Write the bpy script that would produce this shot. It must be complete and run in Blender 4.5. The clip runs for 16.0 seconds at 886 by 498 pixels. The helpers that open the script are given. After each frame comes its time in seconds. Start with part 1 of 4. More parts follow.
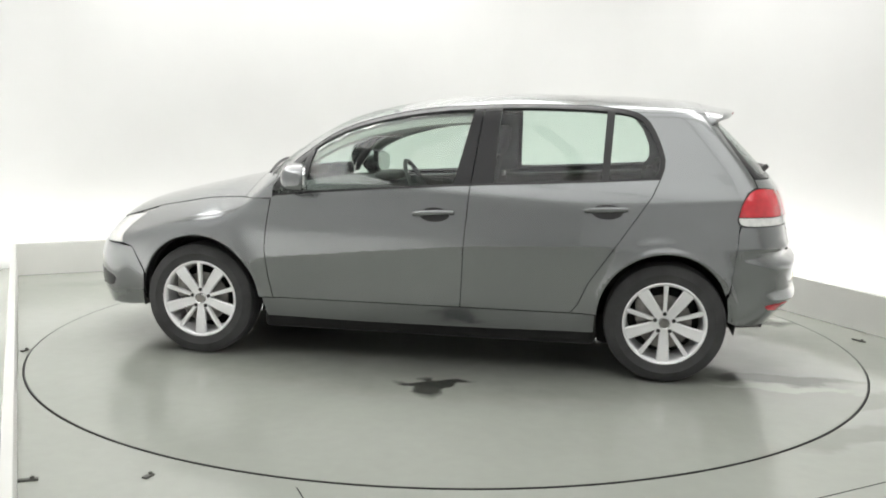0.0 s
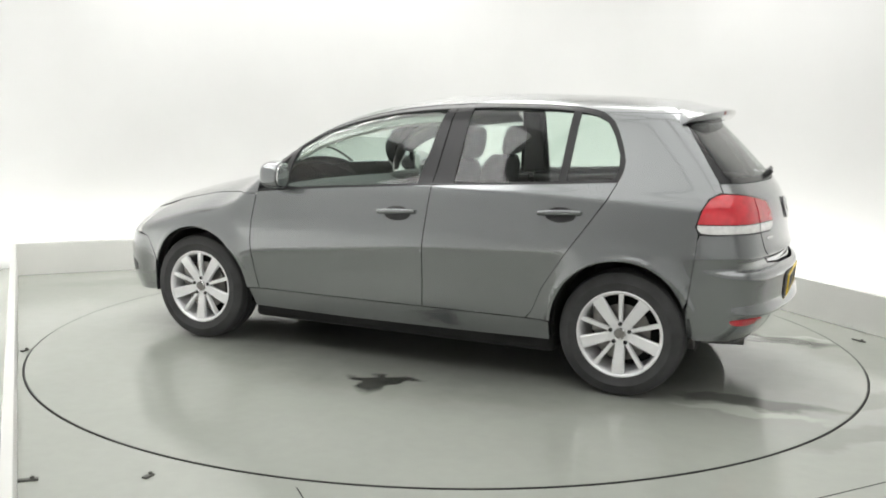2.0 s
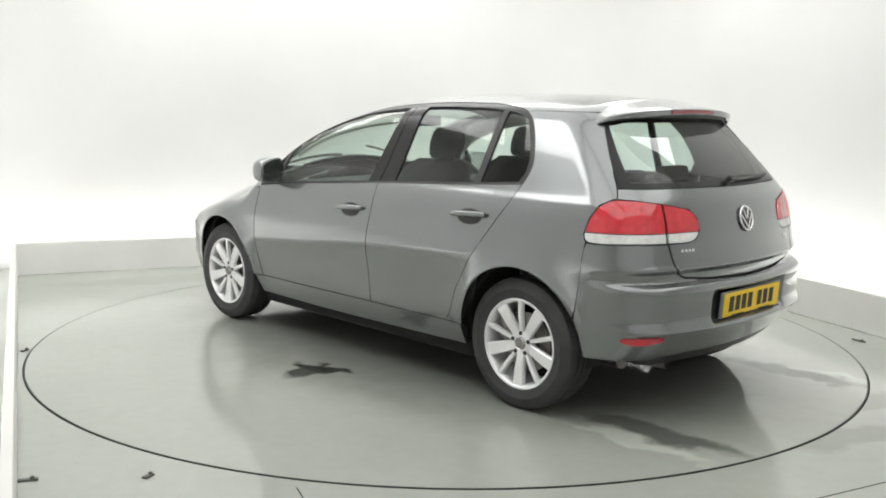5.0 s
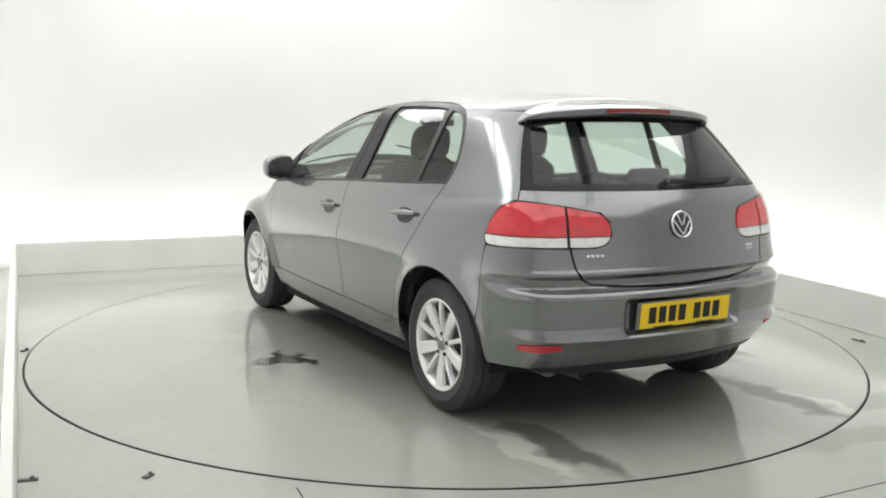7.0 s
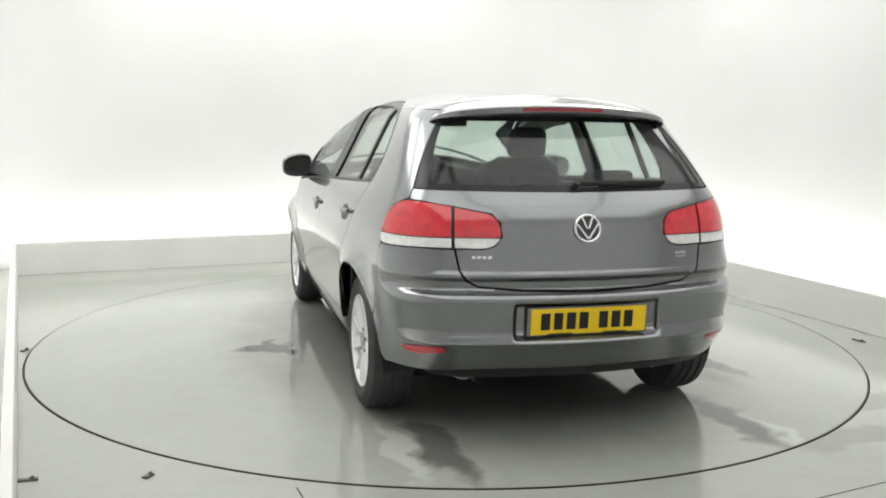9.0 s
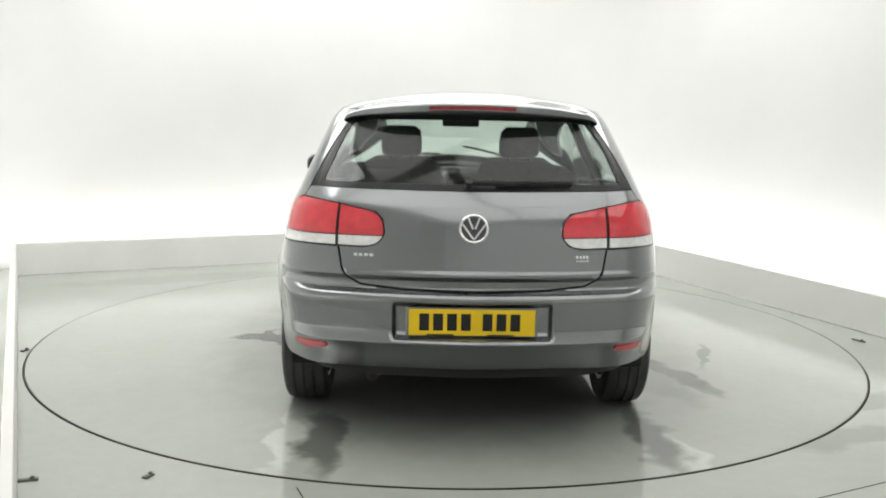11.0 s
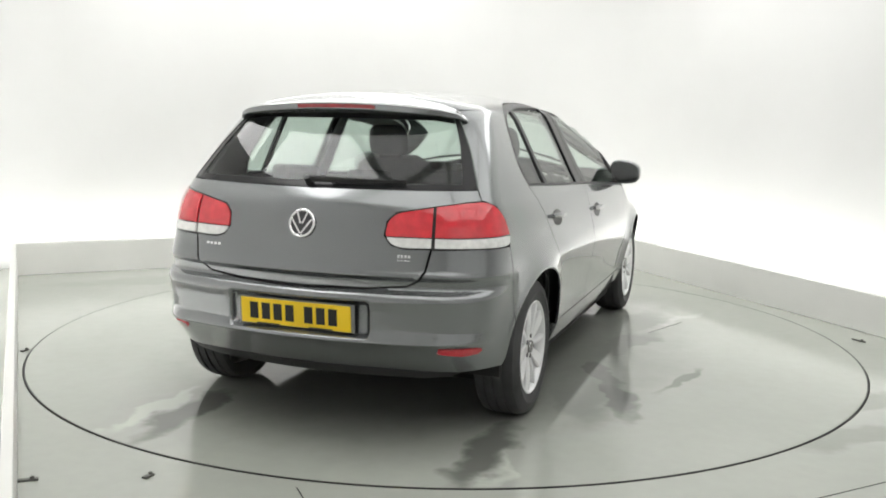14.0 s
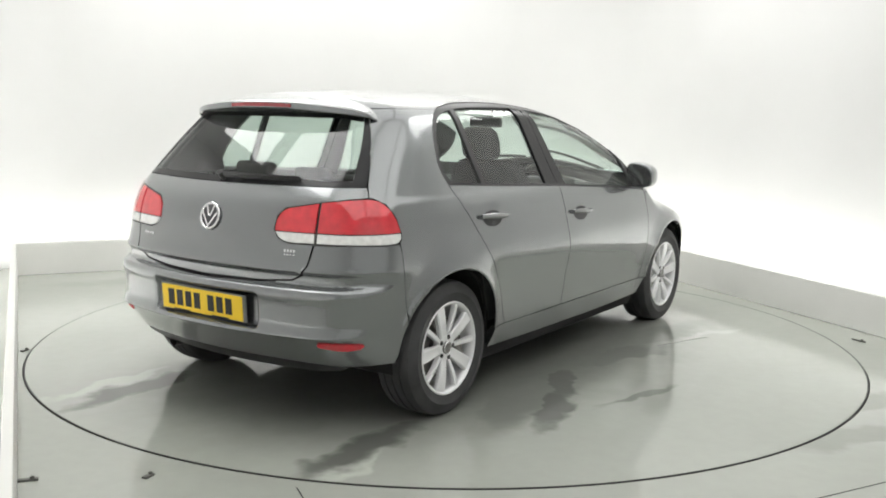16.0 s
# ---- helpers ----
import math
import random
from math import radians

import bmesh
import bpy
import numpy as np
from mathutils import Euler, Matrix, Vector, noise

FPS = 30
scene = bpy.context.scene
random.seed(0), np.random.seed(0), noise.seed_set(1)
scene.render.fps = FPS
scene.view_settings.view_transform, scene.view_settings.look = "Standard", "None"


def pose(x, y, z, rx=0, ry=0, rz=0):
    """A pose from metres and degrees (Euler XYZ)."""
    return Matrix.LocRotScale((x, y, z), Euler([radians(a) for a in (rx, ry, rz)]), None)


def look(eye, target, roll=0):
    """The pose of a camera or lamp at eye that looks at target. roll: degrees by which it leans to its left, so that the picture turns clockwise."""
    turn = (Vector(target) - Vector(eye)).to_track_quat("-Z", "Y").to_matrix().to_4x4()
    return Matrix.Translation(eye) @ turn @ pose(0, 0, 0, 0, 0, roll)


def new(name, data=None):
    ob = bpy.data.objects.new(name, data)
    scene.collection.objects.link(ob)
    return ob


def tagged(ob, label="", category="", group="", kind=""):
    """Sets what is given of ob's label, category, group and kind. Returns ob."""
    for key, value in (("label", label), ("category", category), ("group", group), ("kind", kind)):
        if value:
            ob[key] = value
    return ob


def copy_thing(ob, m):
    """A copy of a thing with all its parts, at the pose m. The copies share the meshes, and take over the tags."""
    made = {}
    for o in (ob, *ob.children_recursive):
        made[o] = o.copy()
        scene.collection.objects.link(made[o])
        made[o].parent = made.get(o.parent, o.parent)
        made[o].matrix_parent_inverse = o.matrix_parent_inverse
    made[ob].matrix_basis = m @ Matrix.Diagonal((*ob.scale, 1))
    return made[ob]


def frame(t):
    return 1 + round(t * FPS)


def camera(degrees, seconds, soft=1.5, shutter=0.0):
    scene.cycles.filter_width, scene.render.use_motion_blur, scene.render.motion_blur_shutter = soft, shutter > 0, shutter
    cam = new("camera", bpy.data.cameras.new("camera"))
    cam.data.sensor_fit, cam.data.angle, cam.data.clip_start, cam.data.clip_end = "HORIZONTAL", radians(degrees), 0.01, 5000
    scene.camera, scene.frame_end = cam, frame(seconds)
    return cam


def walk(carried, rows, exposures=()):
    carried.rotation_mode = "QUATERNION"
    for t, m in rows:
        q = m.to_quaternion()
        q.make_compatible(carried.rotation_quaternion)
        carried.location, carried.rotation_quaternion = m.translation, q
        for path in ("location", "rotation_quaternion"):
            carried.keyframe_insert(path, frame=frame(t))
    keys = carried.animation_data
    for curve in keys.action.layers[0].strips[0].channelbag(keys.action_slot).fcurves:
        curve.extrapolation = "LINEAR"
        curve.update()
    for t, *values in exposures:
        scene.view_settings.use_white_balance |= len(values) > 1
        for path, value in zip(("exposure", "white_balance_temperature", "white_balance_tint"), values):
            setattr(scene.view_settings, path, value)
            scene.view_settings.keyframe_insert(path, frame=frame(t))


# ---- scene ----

# ---------------- camera (stands still) ----------------
EYE = Vector((0.0, -5.813, 1.414))
YAW, PITCH, ROLL = radians(-0.280), radians(-8.520), 1.0
cam = camera(50.1, 16.0, soft=1.85)
AIM = EYE + Vector((math.sin(YAW) * math.cos(PITCH), math.cos(YAW) * math.cos(PITCH), math.sin(PITCH)))
walk(cam, [(0, look(EYE, AIM, ROLL)), (16, look(EYE, AIM, ROLL))])

# ---------------- light ----------------
world = bpy.data.worlds.new("world")
scene.world = world
world.use_nodes = True
world.node_tree.nodes["Background"].inputs["Color"].default_value = (1.0, 0.99, 0.97, 1)
world.node_tree.nodes["Background"].inputs["Strength"].default_value = 0.05
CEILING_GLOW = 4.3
FRONT_FILL = 1.05
STRIP_GLOW = 14.0
scene.view_settings.exposure = 0.0


# ---------------- materials ----------------
def material(name, color=(0.5, 0.5, 0.5), rough=0.5, metal=0.0, coat=0.0, bump=0.0, bump_scale=200.0, vary=0.0, vary_scale=4.0,
             rough_vary=0.0, emit=0.0, ior=1.45, coat_rough=0.05, spec=0.5):
    m = bpy.data.materials.new(name)
    m.use_nodes = True
    nt = m.node_tree
    b = nt.nodes["Principled BSDF"]
    b.inputs["Base Color"].default_value = (*color, 1)
    b.inputs["Roughness"].default_value = rough
    b.inputs["Metallic"].default_value = metal
    b.inputs["IOR"].default_value = ior
    b.inputs["Coat Weight"].default_value = coat
    b.inputs["Coat Roughness"].default_value = coat_rough
    b.inputs["Coat IOR"].default_value = 1.6
    b.inputs["Specular IOR Level"].default_value = spec
    if emit:
        b.inputs["Emission Color"].default_value = (*color, 1)
        b.inputs["Emission Strength"].default_value = emit
    co = nt.nodes.new("ShaderNodeTexCoord")
    if vary or rough_vary:
        n = nt.nodes.new("ShaderNodeTexNoise")
        n.inputs["Scale"].default_value = vary_scale
        n.inputs["Detail"].default_value = 6
        nt.links.new(co.outputs["Object"], n.inputs["Vector"])
        if vary:
            r = nt.nodes.new("ShaderNodeMapRange")
            r.inputs[1].default_value, r.inputs[2].default_value = 0.3, 0.7
            r.inputs[3].default_value, r.inputs[4].default_value = 1 - vary, 1 + vary
            nt.links.new(n.outputs[0], r.inputs[0])
            mx = nt.nodes.new("ShaderNodeVectorMath")
            mx.operation = "SCALE"
            mx.inputs[0].default_value = color
            nt.links.new(r.outputs[0], mx.inputs["Scale"])
            nt.links.new(mx.outputs[0], b.inputs["Base Color"])
        if rough_vary:
            r = nt.nodes.new("ShaderNodeMapRange")
            r.inputs[1].default_value, r.inputs[2].default_value = 0.3, 0.7
            r.inputs[3].default_value, r.inputs[4].default_value = max(0, rough - rough_vary), rough + rough_vary
            nt.links.new(n.outputs[0], r.inputs[0])
            nt.links.new(r.outputs[0], b.inputs["Roughness"])
    if bump:
        n2 = nt.nodes.new("ShaderNodeTexNoise")
        n2.inputs["Scale"].default_value = bump_scale
        n2.inputs["Detail"].default_value = 4
        nt.links.new(co.outputs["Object"], n2.inputs["Vector"])
        bp = nt.nodes.new("ShaderNodeBump")
        bp.inputs["Strength"].default_value = bump
        bp.inputs["Distance"].default_value = 0.002
        nt.links.new(n2.outputs[0], bp.inputs["Height"])
        nt.links.new(bp.outputs[0], b.inputs["Normal"])
    return m


def glass_material(name, tint, gloss=1.0):
    m = bpy.data.materials.new(name)
    m.use_nodes = True
    nt = m.node_tree
    nt.nodes.remove(nt.nodes["Principled BSDF"])
    out = nt.nodes["Material Output"]
    tr = nt.nodes.new("ShaderNodeBsdfTransparent")
    tr.inputs["Color"].default_value = (*tint, 1)
    gl = nt.nodes.new("ShaderNodeBsdfGlossy")
    gl.inputs["Roughness"].default_value = 0.02
    lw = nt.nodes.new("ShaderNodeLayerWeight")
    lw.inputs["Blend"].default_value = 0.5
    pw = nt.nodes.new("ShaderNodeMath")
    pw.operation = "POWER"
    nt.links.new(lw.outputs["Facing"], pw.inputs[0])
    pw.inputs[1].default_value = 3.5
    fr = nt.nodes.new("ShaderNodeMath")
    fr.operation = "MULTIPLY_ADD"
    nt.links.new(pw.outputs[0], fr.inputs[0])
    fr.inputs[1].default_value, fr.inputs[2].default_value = 0.80, 0.055
    mx = nt.nodes.new("ShaderNodeMixShader")
    nt.links.new(fr.outputs[0], mx.inputs[0])
    nt.links.new(tr.outputs[0], mx.inputs[1])
    nt.links.new(gl.outputs[0], mx.inputs[2])
    nt.links.new(mx.outputs[0], out.inputs["Surface"])
    return m


PAINT = material("grey_metallic_paint", (0.225, 0.235, 0.240), 0.23, 0.85, coat=1.0, bump=0.03, bump_scale=900, vary=0.04, vary_scale=2.0, coat_rough=0.04)
BLACK_TRIM = material("black_trim", (0.024, 0.024, 0.025), 0.35, bump=0.05, bump_scale=500, vary=0.1)
BLACK_GLOSS = material("black_gloss", (0.018, 0.018, 0.019), 0.22, ior=1.35)
DARK = material("dark_underside", (0.012, 0.012, 0.012), 0.85, bump=0.2, bump_scale=60, vary=0.3, vary_scale=6)
RUBBER = material("tyre_rubber", (0.045, 0.045, 0.046), 0.62, bump=0.15, bump_scale=120, vary=0.25, vary_scale=9)
ALLOY = material("silver_alloy", (0.86, 0.86, 0.87), 0.36, 0.35, coat=0.4, bump=0.02, bump_scale=300, vary=0.05)
CHROME = material("chrome", (0.8, 0.8, 0.81), 0.12, 1.0)
STEEL = material("brake_steel", (0.25, 0.24, 0.23), 0.45, 0.9, vary=0.2, vary_scale=30)
RED_LENS = material("red_lens", (0.66, 0.026, 0.042), 0.12, coat=1.0, bump=0.25, bump_scale=70, vary=0.12, vary_scale=25)
DARK_RED = material("dark_red_lens", (0.26, 0.014, 0.02), 0.15, coat=1.0, bump=0.2, bump_scale=70, vary=0.12, vary_scale=25)
CLEAR_LENS = material("clear_lens", (0.82, 0.82, 0.80), 0.15, 0.15, coat=1.0, bump=0.35, bump_scale=90, vary=0.12, vary_scale=40)
HOLDER = material("grey_plastic", (0.2, 0.2, 0.205), 0.5, bump=0.1, vary=0.08)
PLATE = material("yellow_plate", (0.88, 0.60, 0.015), 0.4, bump=0.03, vary=0.04)
INK = material("plate_ink", (0.01, 0.01, 0.01), 0.5)
CLOTH = material("seat_cloth", (0.032, 0.033, 0.034), 0.95, spec=0.08, bump=0.04, bump_scale=60, vary=0.15, vary_scale=20)
PLASTIC = material("cabin_plastic", (0.085, 0.089, 0.088), 0.7, spec=0.25, bump=0.1, bump_scale=150, vary=0.1)
HEADLINER = material("headliner", (0.42, 0.42, 0.40), 0.9, bump=0.15, bump_scale=300, vary=0.04)
GLASS = glass_material("window_glass", (0.80, 0.885, 0.835))
REAR_GLASS = glass_material("rear_glass", (0.70, 0.785, 0.745))
# mirror colour is darkened to stand in for dim reflections
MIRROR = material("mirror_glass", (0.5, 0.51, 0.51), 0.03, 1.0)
WALL = material("white_wall_paint", (0.625, 0.626, 0.614), 0.75, bump=0.08, bump_scale=40, vary=0.02, vary_scale=1.2)
BOARD = material("white_board_paint", (0.74, 0.74, 0.71), 0.6, bump=0.1, bump_scale=60, vary=0.03, vary_scale=2.5)
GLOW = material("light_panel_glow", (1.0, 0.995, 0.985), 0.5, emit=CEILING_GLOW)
# weak glow of the added fill panels
FILL_GLOW = material("fill_panel_glow", (1.0, 0.995, 0.985), 0.5, emit=FRONT_FILL)
STRIP = material("strip_light_glow", (1.0, 0.995, 0.98), 0.5, emit=STRIP_GLOW)
BOUNCE_WALL = material("grey_bounce_wall", (0.78, 0.78, 0.78), 0.6, bump=0.1, bump_scale=30, vary=0.15, vary_scale=2)
BADGE = material("badge_ground", (0.05, 0.05, 0.053), 0.3)
EDGE = material("edge_steel", (0.03, 0.03, 0.03), 0.5, 0.6, vary=0.4, vary_scale=8)
BRACKET = material("bracket_metal", (0.12, 0.12, 0.11), 0.5, 0.7, vary=0.3, vary_scale=60)


# ---------------- mesh helpers ----------------
def add_mesh(name, bm, mat, parent=None, label="", smooth=False):
    me = bpy.data.meshes.new(name)
    bm.to_mesh(me)
    bm.free()
    me.materials.append(mat)
    if smooth:
        me.polygons.foreach_set("use_smooth", [True] * len(me.polygons))
    ob = new(name, me)
    if parent is not None:
        ob.parent = parent
    if label:
        tagged(ob, label=label)
    return ob


def part(name, bm, mat, parent, label="", smooth=False):
    return add_mesh(name, bm, mat, parent, label, smooth)


def box(bm, cx, cy, cz, sx, sy, sz, bevel=0.0, m=None, seg=2):
    r = bmesh.ops.create_cube(bm, size=1.0)
    vs = r["verts"]
    bmesh.ops.scale(bm, vec=(sx, sy, sz), verts=vs)
    if bevel:
        es = list({e for v in vs for e in v.link_edges})
        rb = bmesh.ops.bevel(bm, geom=es, offset=bevel, segments=seg, affect="EDGES", profile=0.5)
        vs = list({v for f in rb["faces"] for v in f.verts} | {v for v in vs if v.is_valid})
    mm = Matrix.Translation((cx, cy, cz)) @ (m or Matrix())
    bmesh.ops.transform(bm, matrix=mm, verts=vs)
    return vs


def cylinder(bm, p0, p1, r0, r1=None, seg=24, caps=True):
    p0, p1 = Vector(p0), Vector(p1)
    d = p1 - p0
    r = bmesh.ops.create_cone(bm, cap_ends=caps, segments=seg, radius1=r0, radius2=r0 if r1 is None else r1, depth=d.length)
    q = d.to_track_quat("Z", "Y").to_matrix().to_4x4()
    bmesh.ops.transform(bm, matrix=Matrix.Translation((p0 + p1) / 2) @ q, verts=r["verts"])
    return r["verts"]


def lathe_y(bm, prof, seg=64, center=(0, 0, 0)):
    """Turns a profile of (radius, y) about the y axis."""
    rings = []
    for r, y in prof:
        rings.append([bm.verts.new((center[0] + r * math.cos(2 * math.pi * k / seg), center[1] + y, center[2] + r * math.sin(2 * math.pi * k / seg))) for k in range(seg)])
    for a, b in zip(rings, rings[1:]):
        for k in range(seg):
            bm.faces.new((a[k], a[(k + 1) % seg], b[(k + 1) % seg], b[k]))
    bmesh.ops.recalc_face_normals(bm, faces=bm.faces)


def loft(bm, sections, close=True, caps=True):
    rings = [[bm.verts.new(p) for p in sec] for sec in sections]
    n = len(rings[0])
    for a, b in zip(rings, rings[1:]):
        for k in range(n if close else n - 1):
            bm.faces.new((a[k], a[(k + 1) % n], b[(k + 1) % n], b[k]))
    if caps and close:
        bm.faces.new(rings[0][::-1])
        bm.faces.new(rings[-1])
    bmesh.ops.recalc_face_normals(bm, faces=bm.faces)


def smooth_by_angle(ob, deg=35):
    me = ob.data
    me.polygons.foreach_set("use_smooth", [True] * len(me.polygons))
    me.set_sharp_from_angle(angle=radians(deg))
    return ob


# ---------------- the room ----------------
ROOM_TURN = radians(24.3)
E1 = Vector((math.cos(ROOM_TURN), math.sin(ROOM_TURN), 0))
E2 = Vector((-math.sin(ROOM_TURN), math.cos(ROOM_TURN), 0))
A0, A1, B0, B1 = -2.46, 2.62, -6.0, 3.03       # edges of the low boards
SET = 0.55                                     # wall behind the boards
HIGH = 3.3
UP = 0.26
ROOM = Matrix.Rotation(ROOM_TURN, 4, "Z")


def room_box(name, a0, a1, b0, b1, z0, z1, mat, bevel=0.0):
    bm = bmesh.new()
    box(bm, (a0 + a1) / 2, (b0 + b1) / 2, (z0 + z1) / 2, a1 - a0, b1 - b0, z1 - z0, bevel)
    bmesh.ops.transform(bm, matrix=ROOM, verts=bm.verts)
    return add_mesh(name, bm, mat)


FLOOR_Z = -0.003                               # the deck stands a little proud of the floor
R_DISC = 2.433
ORIGIN = Vector((1.2837, 0.0575, 0.0))          # turntable centre in the car's own plan


def floor_material(name, spots, pale_spots=()):
    """Painted concrete, partly wet: spots are ellipses (x, y, rx, ry, turn, dark) in the object's plan, for wet floor
    and painted shade.
    """
    m = bpy.data.materials.new(name)
    m.use_nodes = True
    nt = m.node_tree
    b = nt.nodes["Principled BSDF"]
    L = nt.links.new
    co = nt.nodes.new("ShaderNodeTexCoord")

    def noise_at(scale, detail=5):
        n = nt.nodes.new("ShaderNodeTexNoise")
        n.inputs["Scale"].default_value, n.inputs["Detail"].default_value = scale, detail
        L(co.outputs["Object"], n.inputs["Vector"])
        return n

    def math_node(op, a, c=None, clamp=False):
        n = nt.nodes.new("ShaderNodeMath")
        n.operation, n.use_clamp = op, clamp
        for i, v in enumerate((a, c)):
            if v is None:
                continue
            if isinstance(v, (int, float)):
                n.inputs[i].default_value = v
            else:
                L(v, n.inputs[i])
        return n.outputs[0]

    big, fine, warp = noise_at(0.9, 4), noise_at(14, 8), noise_at(4.5, 3)
    wv = nt.nodes.new("ShaderNodeVectorMath")
    wv.operation = "MULTIPLY_ADD"
    L(warp.outputs["Color"], wv.inputs[0])
    wv.inputs[1].default_value = (0.32, 0.32, 0)
    L(co.outputs["Object"], wv.inputs[2])
    # wet carries the damp spots and the shade painted under the car
    wet, pale = None, None
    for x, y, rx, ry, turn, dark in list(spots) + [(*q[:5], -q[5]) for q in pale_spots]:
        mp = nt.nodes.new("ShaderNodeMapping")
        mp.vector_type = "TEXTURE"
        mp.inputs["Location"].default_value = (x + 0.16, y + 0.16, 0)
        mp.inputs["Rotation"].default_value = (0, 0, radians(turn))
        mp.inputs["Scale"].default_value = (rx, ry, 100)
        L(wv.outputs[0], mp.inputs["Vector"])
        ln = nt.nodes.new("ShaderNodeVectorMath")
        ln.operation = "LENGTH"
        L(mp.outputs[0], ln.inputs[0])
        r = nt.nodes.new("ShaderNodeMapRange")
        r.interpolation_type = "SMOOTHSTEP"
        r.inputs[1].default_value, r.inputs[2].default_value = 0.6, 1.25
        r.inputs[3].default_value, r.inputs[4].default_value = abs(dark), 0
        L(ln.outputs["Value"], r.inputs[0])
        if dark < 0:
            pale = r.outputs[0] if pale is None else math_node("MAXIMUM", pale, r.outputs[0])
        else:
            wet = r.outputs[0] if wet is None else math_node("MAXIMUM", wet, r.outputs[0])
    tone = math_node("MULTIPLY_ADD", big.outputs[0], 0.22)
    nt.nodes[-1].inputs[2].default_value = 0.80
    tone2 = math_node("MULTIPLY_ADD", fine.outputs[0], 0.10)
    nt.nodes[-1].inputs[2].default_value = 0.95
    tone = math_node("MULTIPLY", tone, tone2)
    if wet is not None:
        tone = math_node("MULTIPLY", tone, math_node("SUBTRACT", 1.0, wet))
    if pale is not None:
        tone = math_node("MULTIPLY", tone, math_node("ADD", 1.0, pale))
    sc = nt.nodes.new("ShaderNodeVectorMath")
    sc.operation = "SCALE"
    sc.inputs[0].default_value = FLOOR_COLOR
    L(tone, sc.inputs["Scale"])
    L(sc.outputs[0], b.inputs["Base Color"])
    rg = nt.nodes.new("ShaderNodeMapRange")
    rg.inputs[1].default_value, rg.inputs[2].default_value = 0.1, 0.9
    rg.inputs[3].default_value, rg.inputs[4].default_value = 0.09, 0.17
    L(big.outputs[0], rg.inputs[0])
    gloss = rg.outputs[0]
    if wet is not None:
        gloss = math_node("MULTIPLY", gloss, math_node("SUBTRACT", 1.0, math_node("MULTIPLY", wet, 0.8)))
    L(gloss, b.inputs["Roughness"])
    b.inputs["IOR"].default_value = 1.55
    bp = nt.nodes.new("ShaderNodeBump")
    bp.inputs["Strength"].default_value, bp.inputs["Distance"].default_value = 0.03, 0.002
    L(fine.outputs[0], bp.inputs["Height"])
    L(bp.outputs[0], b.inputs["Normal"])
    return m


FLOOR_COLOR = (0.425, 0.442, 0.400)
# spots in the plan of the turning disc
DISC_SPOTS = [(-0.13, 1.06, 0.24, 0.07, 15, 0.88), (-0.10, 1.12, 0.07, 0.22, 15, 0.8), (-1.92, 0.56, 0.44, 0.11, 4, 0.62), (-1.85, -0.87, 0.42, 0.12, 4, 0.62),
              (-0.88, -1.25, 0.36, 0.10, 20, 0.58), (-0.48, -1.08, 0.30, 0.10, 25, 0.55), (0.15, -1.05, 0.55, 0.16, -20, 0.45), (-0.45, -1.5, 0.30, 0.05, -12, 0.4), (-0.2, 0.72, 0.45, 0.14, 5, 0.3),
              # the broad ellipse joins wet floor with shade painted under the car
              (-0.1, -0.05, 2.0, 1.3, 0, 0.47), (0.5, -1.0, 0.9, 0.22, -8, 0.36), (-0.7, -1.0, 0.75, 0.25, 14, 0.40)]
FLOOR = floor_material("wet_grey_floor", [(1.80, -1.75, 0.35, 0.10, 30, 0.2), (1.95, -1.35, 0.5, 0.09, 35, 0.22), (-2.2, 1.75, 0.9, 0.2, 25, 0.12), (0.37, -2.56, 0.16, 0.04, 4, 0.6)])
PALE_SPOTS = [(-1.92, 0.74, 0.34, 0.06, 3, 0.35), (-2.02, -0.99, 0.22, 0.06, 6, 0.3), (0.9, -1.25, 0.5, 0.05, -18, 0.15)]
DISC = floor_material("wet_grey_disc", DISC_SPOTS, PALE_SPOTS)


